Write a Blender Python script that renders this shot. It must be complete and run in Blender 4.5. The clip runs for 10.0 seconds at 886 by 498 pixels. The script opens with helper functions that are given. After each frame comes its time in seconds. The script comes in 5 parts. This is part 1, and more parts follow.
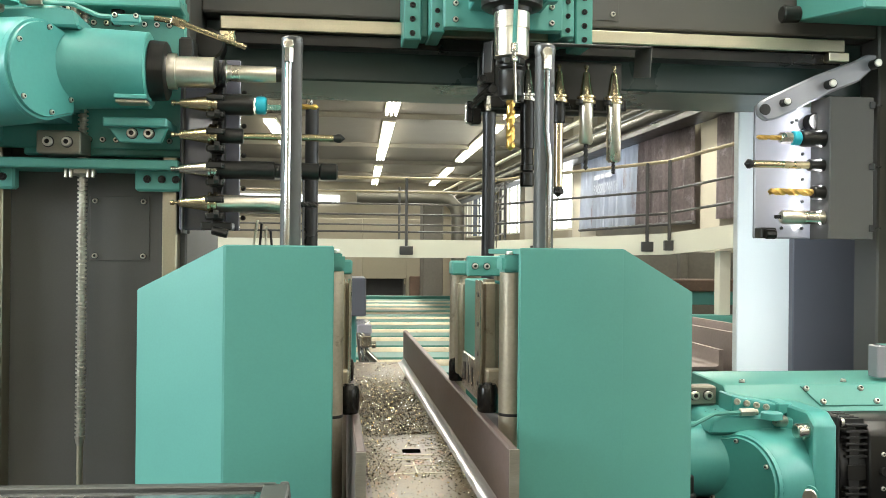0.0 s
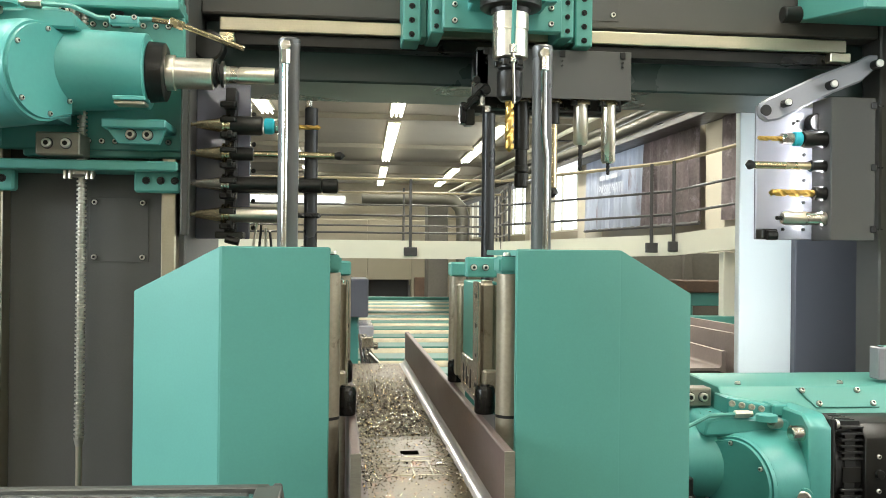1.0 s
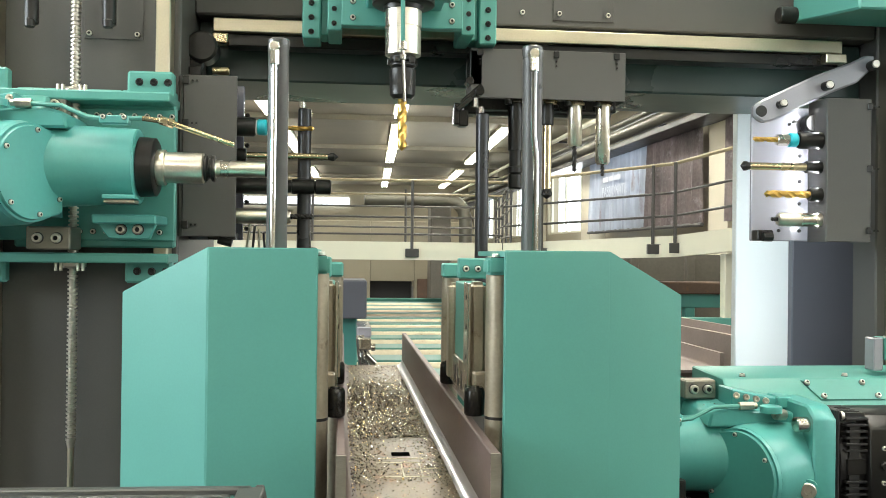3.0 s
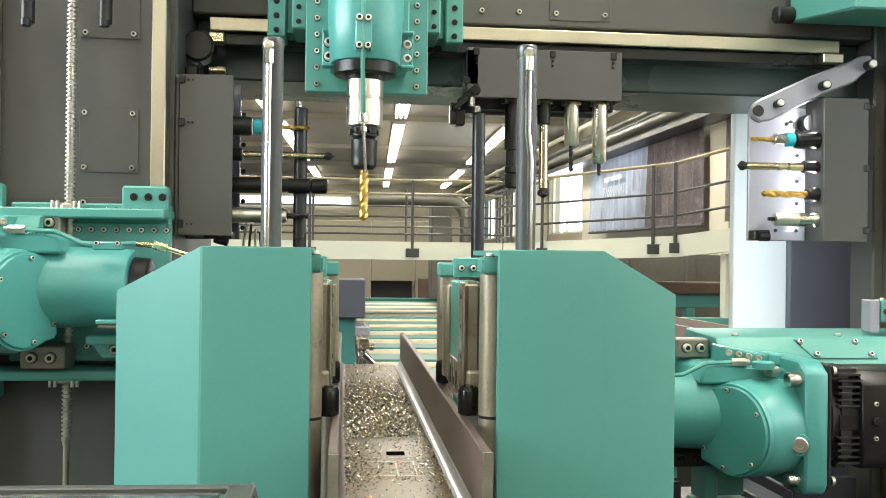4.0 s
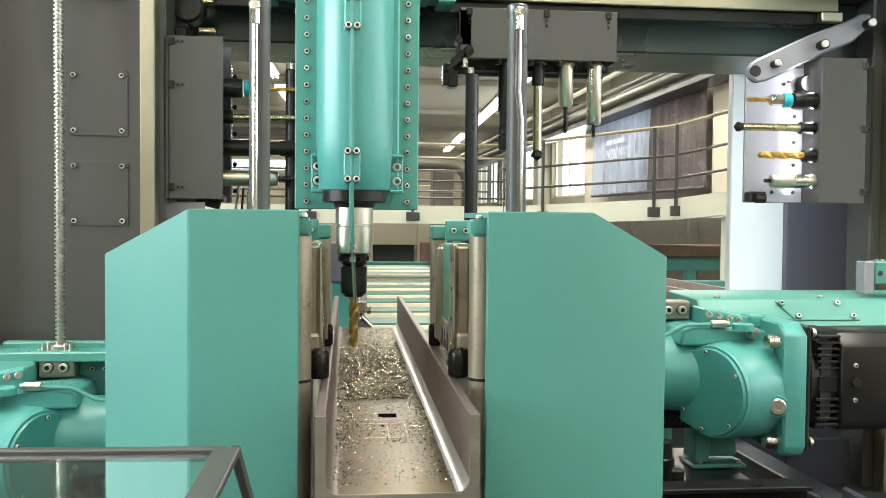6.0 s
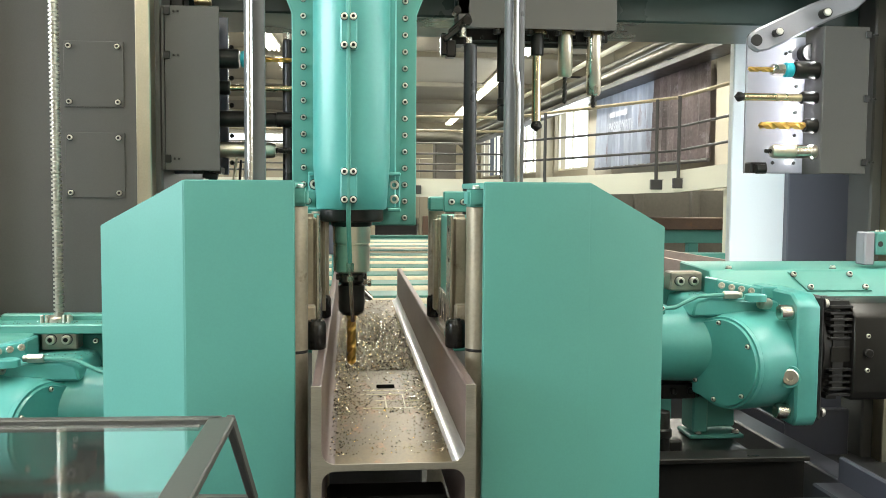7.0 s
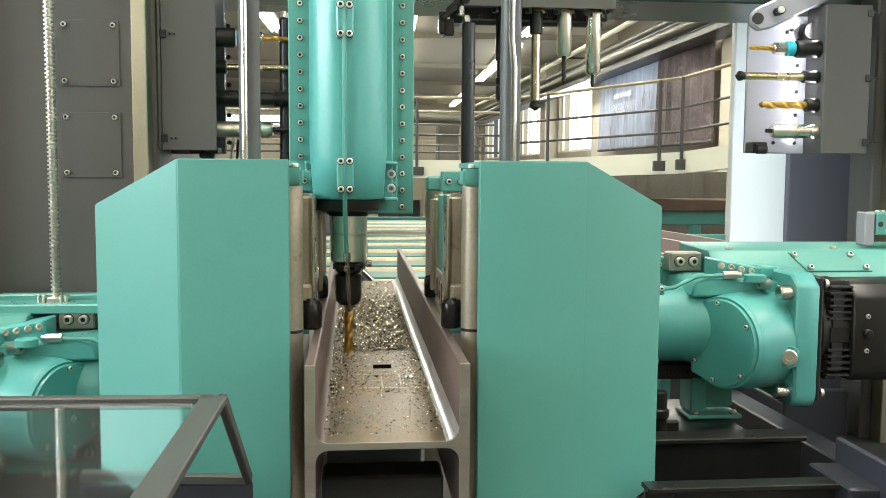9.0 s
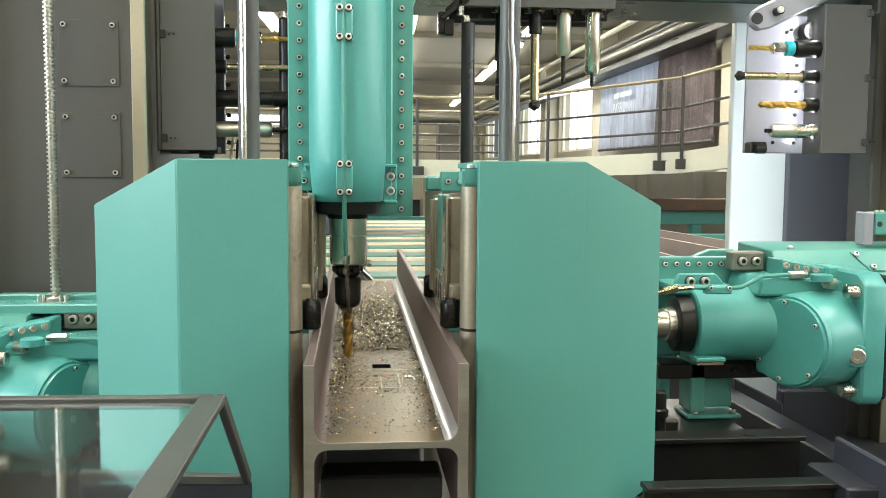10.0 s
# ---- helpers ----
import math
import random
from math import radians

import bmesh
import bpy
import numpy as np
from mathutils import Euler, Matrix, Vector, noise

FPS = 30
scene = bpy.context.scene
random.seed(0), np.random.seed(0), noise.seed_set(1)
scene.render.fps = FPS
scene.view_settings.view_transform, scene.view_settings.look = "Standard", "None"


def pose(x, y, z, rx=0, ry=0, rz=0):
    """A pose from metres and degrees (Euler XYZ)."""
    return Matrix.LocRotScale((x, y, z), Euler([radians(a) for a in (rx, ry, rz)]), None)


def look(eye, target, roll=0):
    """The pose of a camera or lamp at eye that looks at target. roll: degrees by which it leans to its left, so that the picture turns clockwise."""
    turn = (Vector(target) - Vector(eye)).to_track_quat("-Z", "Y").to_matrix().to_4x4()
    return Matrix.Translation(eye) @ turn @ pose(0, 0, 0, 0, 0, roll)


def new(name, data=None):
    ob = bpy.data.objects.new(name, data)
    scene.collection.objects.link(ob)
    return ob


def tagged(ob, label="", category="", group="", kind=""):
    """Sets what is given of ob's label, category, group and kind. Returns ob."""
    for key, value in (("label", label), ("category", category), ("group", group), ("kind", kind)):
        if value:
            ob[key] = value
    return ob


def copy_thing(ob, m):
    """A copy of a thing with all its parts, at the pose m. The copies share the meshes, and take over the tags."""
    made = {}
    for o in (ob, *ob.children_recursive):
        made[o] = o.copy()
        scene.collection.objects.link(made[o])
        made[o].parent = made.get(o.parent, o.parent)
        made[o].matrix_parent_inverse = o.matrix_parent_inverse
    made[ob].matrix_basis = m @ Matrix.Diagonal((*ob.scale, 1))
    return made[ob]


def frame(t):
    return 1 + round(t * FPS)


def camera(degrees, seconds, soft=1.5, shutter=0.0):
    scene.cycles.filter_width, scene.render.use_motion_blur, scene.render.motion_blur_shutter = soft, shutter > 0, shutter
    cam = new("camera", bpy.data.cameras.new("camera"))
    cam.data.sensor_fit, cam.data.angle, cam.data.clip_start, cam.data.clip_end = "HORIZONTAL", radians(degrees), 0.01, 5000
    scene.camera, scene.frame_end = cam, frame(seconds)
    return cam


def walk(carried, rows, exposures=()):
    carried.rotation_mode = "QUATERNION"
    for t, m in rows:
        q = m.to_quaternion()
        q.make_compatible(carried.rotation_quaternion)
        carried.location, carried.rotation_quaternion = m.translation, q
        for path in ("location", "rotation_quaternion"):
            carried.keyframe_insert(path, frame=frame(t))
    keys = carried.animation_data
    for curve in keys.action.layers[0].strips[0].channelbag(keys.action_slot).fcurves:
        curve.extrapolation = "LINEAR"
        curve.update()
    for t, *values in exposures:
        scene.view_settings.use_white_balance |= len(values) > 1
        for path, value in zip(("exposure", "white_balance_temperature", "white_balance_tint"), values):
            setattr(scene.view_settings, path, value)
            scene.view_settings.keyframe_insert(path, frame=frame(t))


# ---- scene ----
cam = camera(51.6, 10.0, soft=0.75)
PATH = [
    (0, (-0.198, -0.412, 1.515), (0.045, 1.573, 1.517), 0.6),
    (0.5, (-0.188, -0.412, 1.516), (0.049, 1.574, 1.519), 0.7),
    (1, (-0.178, -0.411, 1.516), (0.052, 1.576, 1.52), 0.6),
    (1.5, (-0.168, -0.411, 1.516), (0.057, 1.577, 1.52), 0.7),
    (2, (-0.158, -0.412, 1.515), (0.064, 1.576, 1.521), 0.6),
    (2.5, (-0.151, -0.409, 1.516), (0.07, 1.578, 1.523), 0.6),
    (4, (-0.126, -0.412, 1.514), (0.089, 1.576, 1.521), 0.7),
    (4.5, (-0.118, -0.409, 1.516), (0.096, 1.579, 1.517), 0.7),
    (5, (-0.108, -0.411, 1.513), (0.104, 1.578, 1.493), 0.7),
    (5.5, (-0.101, -0.408, 1.512), (0.11, 1.581, 1.469), 0.6),
    (7, (-0.079, -0.4, 1.504), (0.122, 1.586, 1.375), 0.4),
    (7.5, (-0.073, -0.395, 1.5), (0.124, 1.59, 1.353), 0.4),
    (8, (-0.068, -0.393, 1.499), (0.127, 1.591, 1.337), 0.4),
    (8.5, (-0.064, -0.393, 1.499), (0.129, 1.591, 1.331), 0.4),
    (9, (-0.06, -0.394, 1.498), (0.132, 1.59, 1.33), 0.4),
    (9.5, (-0.057, -0.391, 1.495), (0.133, 1.593, 1.328), 0.4),
    (10, (-0.057, -0.396, 1.499), (0.134, 1.588, 1.33), 0.4),
]
walk(cam, [(t, look(eye, target, roll)) for t, eye, target, roll in PATH], ((0, -0.02), (2.5, 0.0), (4.5, 0.09), (10, 0.09)))

# ---------- light ----------
world = bpy.data.worlds.new("hall_air")
world.use_nodes = True
world.node_tree.nodes["Background"].inputs[0].default_value = (0.8, 0.9, 1.0, 1)
world.node_tree.nodes["Background"].inputs[1].default_value = 0.15
scene.world = world


def area(name, x, y, z, sx, sy, power, color=(1.0, 0.97, 0.88), target=None):
    lamp = bpy.data.lights.new(name, "AREA")
    lamp.shape, lamp.size, lamp.size_y, lamp.energy, lamp.color = "RECTANGLE", sx, sy, power, color
    ob = new(name, lamp)
    ob.matrix_world = look((x, y, z), target or (x, y + 0.001, z - 1))
    return ob


for lx in (-1.6, 1.06, 3.75):
    for ly in (-3.4, 2.15, 10.5, 17.4):
        area("tube_light", lx, ly, 4.12, 0.25, 3.6, 30 if ly < 0 else 125 if ly < 5 else 125)
area("window_light", 5.25, -4.0, 2.7, 5.0, 1.7, 12, (0.88, 0.95, 1.0), (0.5, 2.5, 1.6))
area("window_light", 5.25, 0.5, 2.9, 4.6, 1.6, 35, (0.88, 0.95, 1.0), (0, 0.9, 1.4))
area("window_light", 5.25, 21.0, 2.6, 6.0, 1.6, 260, (0.88, 0.95, 1.0), (0, 20.0, 1.6))
# Unseen lamps added to whiten the guard panel and brighten the magazine back plate.
area("hidden_fill_light", 1.41, 2.62, 1.50, 0.10, 1.1, 2.0, (0.9, 0.97, 1.0), (1.40, 2.93, 1.50))
area("hidden_fill_light", 1.40, 2.43, 1.80, 0.05, 0.4, 3.6, (0.93, 0.96, 1.0), (1.25, 2.50, 1.80))
area("flood_light", -1.25, -3.6, 2.72, 0.3, 0.3, 7, (1.0, 0.98, 0.95), (-0.3, 2.0, 1.5))
area("window_light", -6.8, 0.2, 3.1, 6.0, 1.7, 540, (0.82, 0.93, 1.0), (0, 1.6, 1.4))


# ---------- materials ----------
def material(name, color, rough=0.5, metal=0.0, vary=0.12, scale=6.0, grain=120.0, bump=0.02, dirt=None, dirt_amount=0.0,
             stretch=(1, 1, 1), coat=0.0, spread=0.12):
    """Base colour with large stains and fine grain, roughness that varies, and fine relief."""
    m = bpy.data.materials.new(name)
    m.use_nodes = True
    nt = m.node_tree
    n, l = nt.nodes, nt.links
    b = n["Principled BSDF"]
    b.inputs["Metallic"].default_value = metal
    b.inputs["Coat Weight"].default_value = coat
    b.inputs["Coat Roughness"].default_value = 0.25
    co = n.new("ShaderNodeTexCoord")
    mp = n.new("ShaderNodeMapping")
    mp.inputs["Scale"].default_value = stretch
    l.new(co.outputs["Object"], mp.inputs[0])
    big, fine = n.new("ShaderNodeTexNoise"), n.new("ShaderNodeTexNoise")
    big.inputs["Scale"].default_value, big.inputs["Detail"].default_value = scale, 6
    fine.inputs["Scale"].default_value, fine.inputs["Detail"].default_value = grain, 3
    for t in (big, fine):
        l.new(mp.outputs[0], t.inputs["Vector"])
    info = n.new("ShaderNodeObjectInfo")
    add = n.new("ShaderNodeMath")
    add.operation = "MULTIPLY_ADD"
    l.new(fine.outputs[0], add.inputs[0])
    add.inputs[1].default_value = 0.4
    l.new(big.outputs[0], add.inputs[2])
    ramp = n.new("ShaderNodeValToRGB")
    lo = [c * (1 - vary) for c in color]
    hi = [min(1, c * (1 + vary)) for c in color]
    ramp.color_ramp.elements[0].color, ramp.color_ramp.elements[1].color = (*lo, 1), (*hi, 1)
    ramp.color_ramp.elements[0].position, ramp.color_ramp.elements[1].position = 0.45, 0.95
    l.new(add.outputs[0], ramp.inputs[0])
    out = ramp.outputs[0]
    if dirt:
        spots = n.new("ShaderNodeTexNoise")
        spots.inputs["Scale"].default_value, spots.inputs["Detail"].default_value = scale * 2.3, 9
        spots.inputs["Roughness"].default_value = 0.7
        l.new(mp.outputs[0], spots.inputs["Vector"])
        cut = n.new("ShaderNodeValToRGB")
        cut.color_ramp.elements[0].position = 0.66 - 0.3 * dirt_amount
        cut.color_ramp.elements[1].position = 0.78 - 0.2 * dirt_amount
        l.new(spots.outputs[0], cut.inputs[0])
        mix = n.new("ShaderNodeMix")
        mix.data_type = "RGBA"
        l.new(cut.outputs[0], mix.inputs[0])
        l.new(out, mix.inputs[6])
        mix.inputs[7].default_value = (*dirt, 1)
        out = mix.outputs[2]
    l.new(out, b.inputs["Base Color"])
    rr = n.new("ShaderNodeMapRange")
    rr.inputs[3].default_value, rr.inputs[4].default_value = max(0.03, rough - spread), min(1, rough + spread)
    l.new(big.outputs[0], rr.inputs[0])
    l.new(rr.outputs[0], b.inputs["Roughness"])
    bp = n.new("ShaderNodeBump")
    bp.inputs["Strength"].default_value, bp.inputs["Distance"].default_value = min(1, bump * 8), 0.002
    l.new(add.outputs[0], bp.inputs["Height"])
    l.new(bp.outputs[0], b.inputs["Normal"])
    return m


TEAL = material("turquoise_paint", (0.092, 0.315, 0.268), 0.42, vary=0.06, scale=3, grain=220, bump=0.012)
TEAL_CAST = material("turquoise_casting_paint", (0.085, 0.34, 0.31), 0.33, vary=0.07, scale=5, grain=90, bump=0.02, coat=0.15, spread=0.04)
DARK = material("dark_grey_powder_coat", (0.085, 0.082, 0.076), 0.45, vary=0.12, scale=2, grain=300, bump=0.02)
GLOSS = material("glossy_grey_enamel", (0.34, 0.34, 0.38), 0.14, vary=0.08, scale=3, grain=260, bump=0.01, coat=0.6)
SLATE = material("slate_grey_enamel", (0.10, 0.105, 0.125), 0.3, vary=0.1, scale=2, grain=260, bump=0.012)
BASESLATE = material("slate_blue_base_paint", (0.050, 0.051, 0.066), 0.35, vary=0.12, scale=3, grain=150)
BASEGREY = material("dark_slate_base_paint", (0.030, 0.031, 0.039), 0.35, vary=0.15, scale=3, grain=120, dirt=(0.02, 0.02, 0.02), dirt_amount=0.2)
LAVENDER = material("glossy_lavender_grey_plate", (0.15, 0.15, 0.19), 0.12, vary=0.1, scale=3, grain=200, coat=0.5)
DARKGLOSS = material("dark_glossy_plate", (0.06, 0.06, 0.07), 0.12, vary=0.1, scale=3, grain=200, coat=0.5)
DEEP = material("dark_green_grey_enamel", (0.04, 0.065, 0.06), 0.3, vary=0.1, scale=2, grain=200, bump=0.01)
STEEL = material("ground_steel", (0.66, 0.63, 0.56), 0.24, 1.0, vary=0.12, scale=9, grain=150, bump=0.01)
RAIL = material("hardened_rail_steel", (0.50, 0.46, 0.35), 0.34, 1.0, vary=0.12, scale=5, grain=200, bump=0.01, dirt=(0.3, 0.25, 0.15), dirt_amount=0.1)
SCREW = material("oiled_screw_steel", (0.52, 0.49, 0.42), 0.34, 0.9, vary=0.15, scale=30, grain=200)
CONVEYOR = material("dirty_green_conveyor_paint", (0.035, 0.15, 0.12), 0.5, vary=0.25, scale=3, grain=60, bump=0.03, dirt=(0.05, 0.05, 0.04), dirt_amount=0.15)
ROLLERBLACK = material("black_hardened_roller", (0.035, 0.034, 0.032), 0.22, 0.7, vary=0.2, scale=15, grain=200)
ROLLER = material("worn_roller_steel", (0.46, 0.42, 0.31), 0.5, 0.7, vary=0.2, scale=9, grain=150, bump=0.02, dirt=(0.2, 0.14, 0.08), dirt_amount=0.2)
CHROME = material("polished_steel", (0.72, 0.72, 0.72), 0.12, 1.0, vary=0.08, scale=12, grain=90, bump=0.004, spread=0.06)
WORN = material("worn_brown_steel", (0.40, 0.35, 0.265), 0.42, 0.6, vary=0.2, scale=7, grain=120, bump=0.02, dirt=(0.12, 0.08, 0.05), dirt_amount=0.2)
GREYROD = material("dark_grey_tube_paint", (0.10, 0.10, 0.097), 0.3, 0.3, vary=0.1, scale=8, grain=150)
BOLTSTEEL = material("zinc_plated_screw_steel", (0.72, 0.69, 0.62), 0.34, 0.85, vary=0.10, scale=40, grain=300, bump=0.004)
BRUSHED = material("brushed_spindle_steel", (0.80, 0.75, 0.65), 0.29, 1.0, vary=0.10, scale=14, grain=220, bump=0.006, stretch=(1, 1, 0.25))
BLACK = material("black_oxide_steel", (0.025, 0.024, 0.022), 0.32, 0.5, vary=0.2, scale=10, grain=200)
RUBBER = material("black_plastic", (0.02, 0.02, 0.02), 0.45, vary=0.15, scale=10, grain=150, bump=0.02)
GOLD = material("titanium_nitride_gold", (0.66, 0.42, 0.12), 0.34, 1.0, vary=0.12, scale=20, grain=200)
BRASS = material("yellowed_steel", (0.66, 0.56, 0.36), 0.25, 1.0, vary=0.12, scale=12, grain=200)
CYAN = material("cyan_ring_plastic", (0.02, 0.42, 0.52), 0.35, vary=0.05)
WHITE = material("white_enamel_panel", (0.80, 0.86, 0.88), 0.35, vary=0.04, scale=1.5, grain=200, bump=0.006)
MILL = material("mill_scale_steel", (0.115, 0.08, 0.072), 0.45, 0.2, vary=0.22, scale=5, grain=90, bump=0.03, dirt=(0.30, 0.12, 0.04), dirt_amount=0.1, stretch=(1, 0.5, 1))
WEB = material("dusty_web_steel", (0.135, 0.098, 0.046), 0.38, 0.4, vary=0.45, scale=6, grain=150, bump=0.04, dirt=(0.32, 0.12, 0.035), dirt_amount=0.3, stretch=(1.6, 0.6, 1))
SCRIBE = material("scratched_bright_steel", (0.42, 0.36, 0.22), 0.35, 0.8, vary=0.5, scale=25, grain=200, bump=0.01)
# Pale bluish metal: the reflected highlight line is put into this colour.
FILLET = material("fillet_highlight_steel", (0.74, 0.74, 0.78), 0.34, 0.9, vary=0.05, scale=4, grain=60, bump=0.002, spread=0.03)
SAWN = material("sawn_steel_end", (0.27, 0.25, 0.205), 0.45, 0.6, vary=0.22, scale=12, grain=300, bump=0.03, stretch=(0.3, 1, 3))
CHIP = bpy.data.materials.new("steel_chips")
CHIP.use_nodes = True
_n, _l = CHIP.node_tree.nodes, CHIP.node_tree.links
_g = _n.new("ShaderNodeNewGeometry")
_r = _n.new("ShaderNodeValToRGB")
_r.color_ramp.interpolation = "CONSTANT"
_r.color_ramp.elements[0].color, _r.color_ramp.elements[1].color = (0.012, 0.010, 0.009, 1), (0.50, 0.38, 0.2, 1)
_r.color_ramp.elements[1].position = 0.45
_e = _r.color_ramp.elements.new(0.66)
_e.color = (0.85, 0.79, 0.64, 1)
_l.new(_g.outputs["Random Per Island"], _r.inputs[0])
_l.new(_r.outputs[0], _n["Principled BSDF"].inputs["Base Color"])
_n["Principled BSDF"].inputs["Metallic"].default_value = 0.85
_n["Principled BSDF"].inputs["Roughness"].default_value = 0.24
RUST = material("rusty_steel", (0.16, 0.105, 0.075), 0.7, 0.2, vary=0.25, scale=4, grain=60, bump=0.05, dirt=(0.26, 0.14, 0.06), dirt_amount=0.25)
PALE = material("pale_rusted_flange", (0.30, 0.25, 0.23), 0.55, 0.3, vary=0.15, scale=3, grain=80)
BEIGE = material("beige_wall_plaster", (0.35, 0.315, 0.235), 0.8, vary=0.1, scale=0.6, grain=40, bump=0.05)
CEIL = material("ceiling_panels", (0.36, 0.33, 0.26), 0.8, vary=0.1, scale=0.5, grain=20, bump=0.05)
CREAM = material("cream_paint", (0.70, 0.68, 0.56), 0.45, vary=0.06, scale=1.5, grain=100)
PILLAR = material("cream_pillar_paint", (0.52, 0.48, 0.38), 0.6, vary=0.08, scale=1.2, grain=60)
CONCRETE = material("concrete_floor", (0.085, 0.08, 0.072), 0.6, vary=0.25, scale=1.2, grain=60, bump=0.05, dirt=(0.03, 0.028, 0.025), dirt_amount=0.2)
RAILGREY = material("grey_railing_paint", (0.048, 0.046, 0.043), 0.45, vary=0.1)
UNDER = material("dark_store_panel", (0.13, 0.12, 0.10), 0.7, vary=0.2, scale=1.5, grain=30)
TAN = material("worn_tan_handrail", (0.30, 0.25, 0.16), 0.5, 0.3, vary=0.15)
DARKROD = material("near_black_tube", (0.035, 0.036, 0.038), 0.3, 0.3, vary=0.1)
DUCT = material("galvanised_duct", (0.13, 0.124, 0.10), 0.45, 0.6, vary=0.12, scale=3, grain=30)
BLUEGREY = material("banner_cloth", (0.40, 0.43, 0.49), 0.7, vary=0.3, scale=0.9, grain=10, bump=0.06, dirt=(0.22, 0.14, 0.13), dirt_amount=0.2, stretch=(1, 0.8, 0.35))
WINE = material("brown_banner_print", (0.20, 0.165, 0.165), 0.7, vary=0.5, scale=1.4, grain=20, dirt=(0.42, 0.38, 0.40), dirt_amount=0.3)
LETTER = material("white_banner_print", (0.50, 0.53, 0.58), 0.7, vary=0.05)
GUARD = material("dark_olive_grey_frame_paint", (0.052, 0.053, 0.047), 0.45, vary=0.12, scale=3, grain=200, bump=0.02)
# Black without shine, painting the unlit depth of the web slot.
HOLE = material("slot_depth_black", (0.004, 0.004, 0.004), 0.95, vary=0.2, scale=20)
HOLE.node_tree.nodes["Principled BSDF"].inputs["Specular IOR Level"].default_value = 0.0
# Near-black that paints shade into recesses, openings and bodies under the machine.
SHADE = material("painted_shade_black", (0.03, 0.03, 0.03), 0.7, vary=0.3, scale=2)
CABLE = material("black_cable_rubber", (0.015, 0.015, 0.016), 0.4, vary=0.2, scale=30)


def glowing(name, color, strength):
    m = bpy.data.materials.new(name)
    m.use_nodes = True
    b = m.node_tree.nodes["Principled BSDF"]
    b.inputs["Base Color"].default_value = (*color, 1)
    b.inputs["Emission Color"].default_value = (*color, 1)
    b.inputs["Emission Strength"].default_value = strength
    return m


TUBE = glowing("fluorescent_tube_glow", (1.0, 0.98, 0.86), 9.0)
SKYLIGHT = glowing("daylight_behind_window", (0.88, 0.95, 1.0), 3.0)
GLASS = bpy.data.materials.new("clear_polycarbonate")
GLASS.use_nodes = True
g = GLASS.node_tree.nodes["Principled BSDF"]
g.inputs["Base Color"].default_value = (0.93, 0.97, 0.95, 1)
g.inputs["Transmission Weight"].default_value = 1.0
g.inputs["Roughness"].default_value = 0.03
g.inputs["IOR"].default_value = 1.5

# ---------- mesh helpers ----------
ORG = {}


def smooth(bm, angle=35):
    for f in bm.faces:
        f.smooth = True
    for e in bm.edges:
        e.smooth = not (len(e.link_faces) == 2 and e.calc_face_angle(0) > radians(angle))


def finish(name, bm, mat):
    smooth(bm)
    me = bpy.data.meshes.new(name)
    bm.to_mesh(me)
    bm.free()
    me.materials.append(mat)
    return me


def thing(name, x, y, z, label, category, group="", kind=""):
    """An Empty at a thing's base; its parts are given in the world's own metres."""
    ob = new(name)
    ob.location = (x, y, z)
    ORG[ob] = Vector((x, y, z))
    return tagged(ob, label, category, group, kind)


def part(name, bm, mat, parent, label="", origin=None):
    o = Vector(origin) if origin else ORG[parent]
    bmesh.ops.translate(bm, verts=bm.verts, vec=-o)
    ob = new(name, finish(name, bm, mat))
    ob.parent = parent
    ob.location = o - ORG[parent]
    ORG[ob] = o
    return tagged(ob, label)


def solid(name, bm, mat, label, category, group="", kind="", origin=(0, 0, 0)):
    """A thing or piece of the setting that is one mesh."""
    bmesh.ops.translate(bm, verts=bm.verts, vec=-Vector(origin))
    ob = new(name, finish(name, bm, mat))
    ob.location = origin
    ORG[ob] = Vector(origin)
    return tagged(ob, label, category, group, kind)


def merge(*bms):
    out = bms[0]
    for b in bms[1:]:
        me = bpy.data.meshes.new("tmp")
        b.to_mesh(me)
        out.from_mesh(me)
        bpy.data.meshes.remove(me)
        b.free()
    return out


def box(x0, x1, y0, y1, z0, z1, bevel=0.002, seg=1):
    bm = bmesh.new()
    bmesh.ops.create_cube(bm, size=1, matrix=Matrix.LocRotScale(((x0 + x1) / 2, (y0 + y1) / 2, (z0 + z1) / 2), None, (abs(x1 - x0), abs(y1 - y0), abs(z1 - z0))))
    if bevel:
        bmesh.ops.bevel(bm, geom=bm.edges[:], offset=bevel, segments=seg, affect="EDGES", clamp_overlap=True)
    return bm


def lathe(p0, axis, profile, seg=24):
    """A turned body: profile of (distance along axis, radius) from p0."""
    bm = bmesh.new()
    a = Vector(axis).normalized()
    u = a.orthogonal().normalized()
    v = a.cross(u)
    p0 = Vector(p0)
    rings = []
    for d, r in profile:
        rings.append([bm.verts.new(p0 + a * d + (u * math.cos(k * math.tau / seg) + v * math.sin(k * math.tau / seg)) * max(r, 1e-4)) for k in range(seg)])
    for r0, r1 in zip(rings, rings[1:]):
        for k in range(seg):
            bm.faces.new((r0[k], r0[(k + 1) % seg], r1[(k + 1) % seg], r1[k]))
    bm.faces.new(rings[0][::-1])
    bm.faces.new(rings[-1])
    bmesh.ops.recalc_face_normals(bm, faces=bm.faces)
    return bm


def rod(p0, p1, r, seg=16, bevel=0.15):
    p0, p1 = Vector(p0), Vector(p1)
    n = (p1 - p0).length
    c = min(r * bevel, n * 0.3)
    return lathe(p0, p1 - p0, [(0, r - c), (c, r), (n - c, r), (n, r - c)], seg)


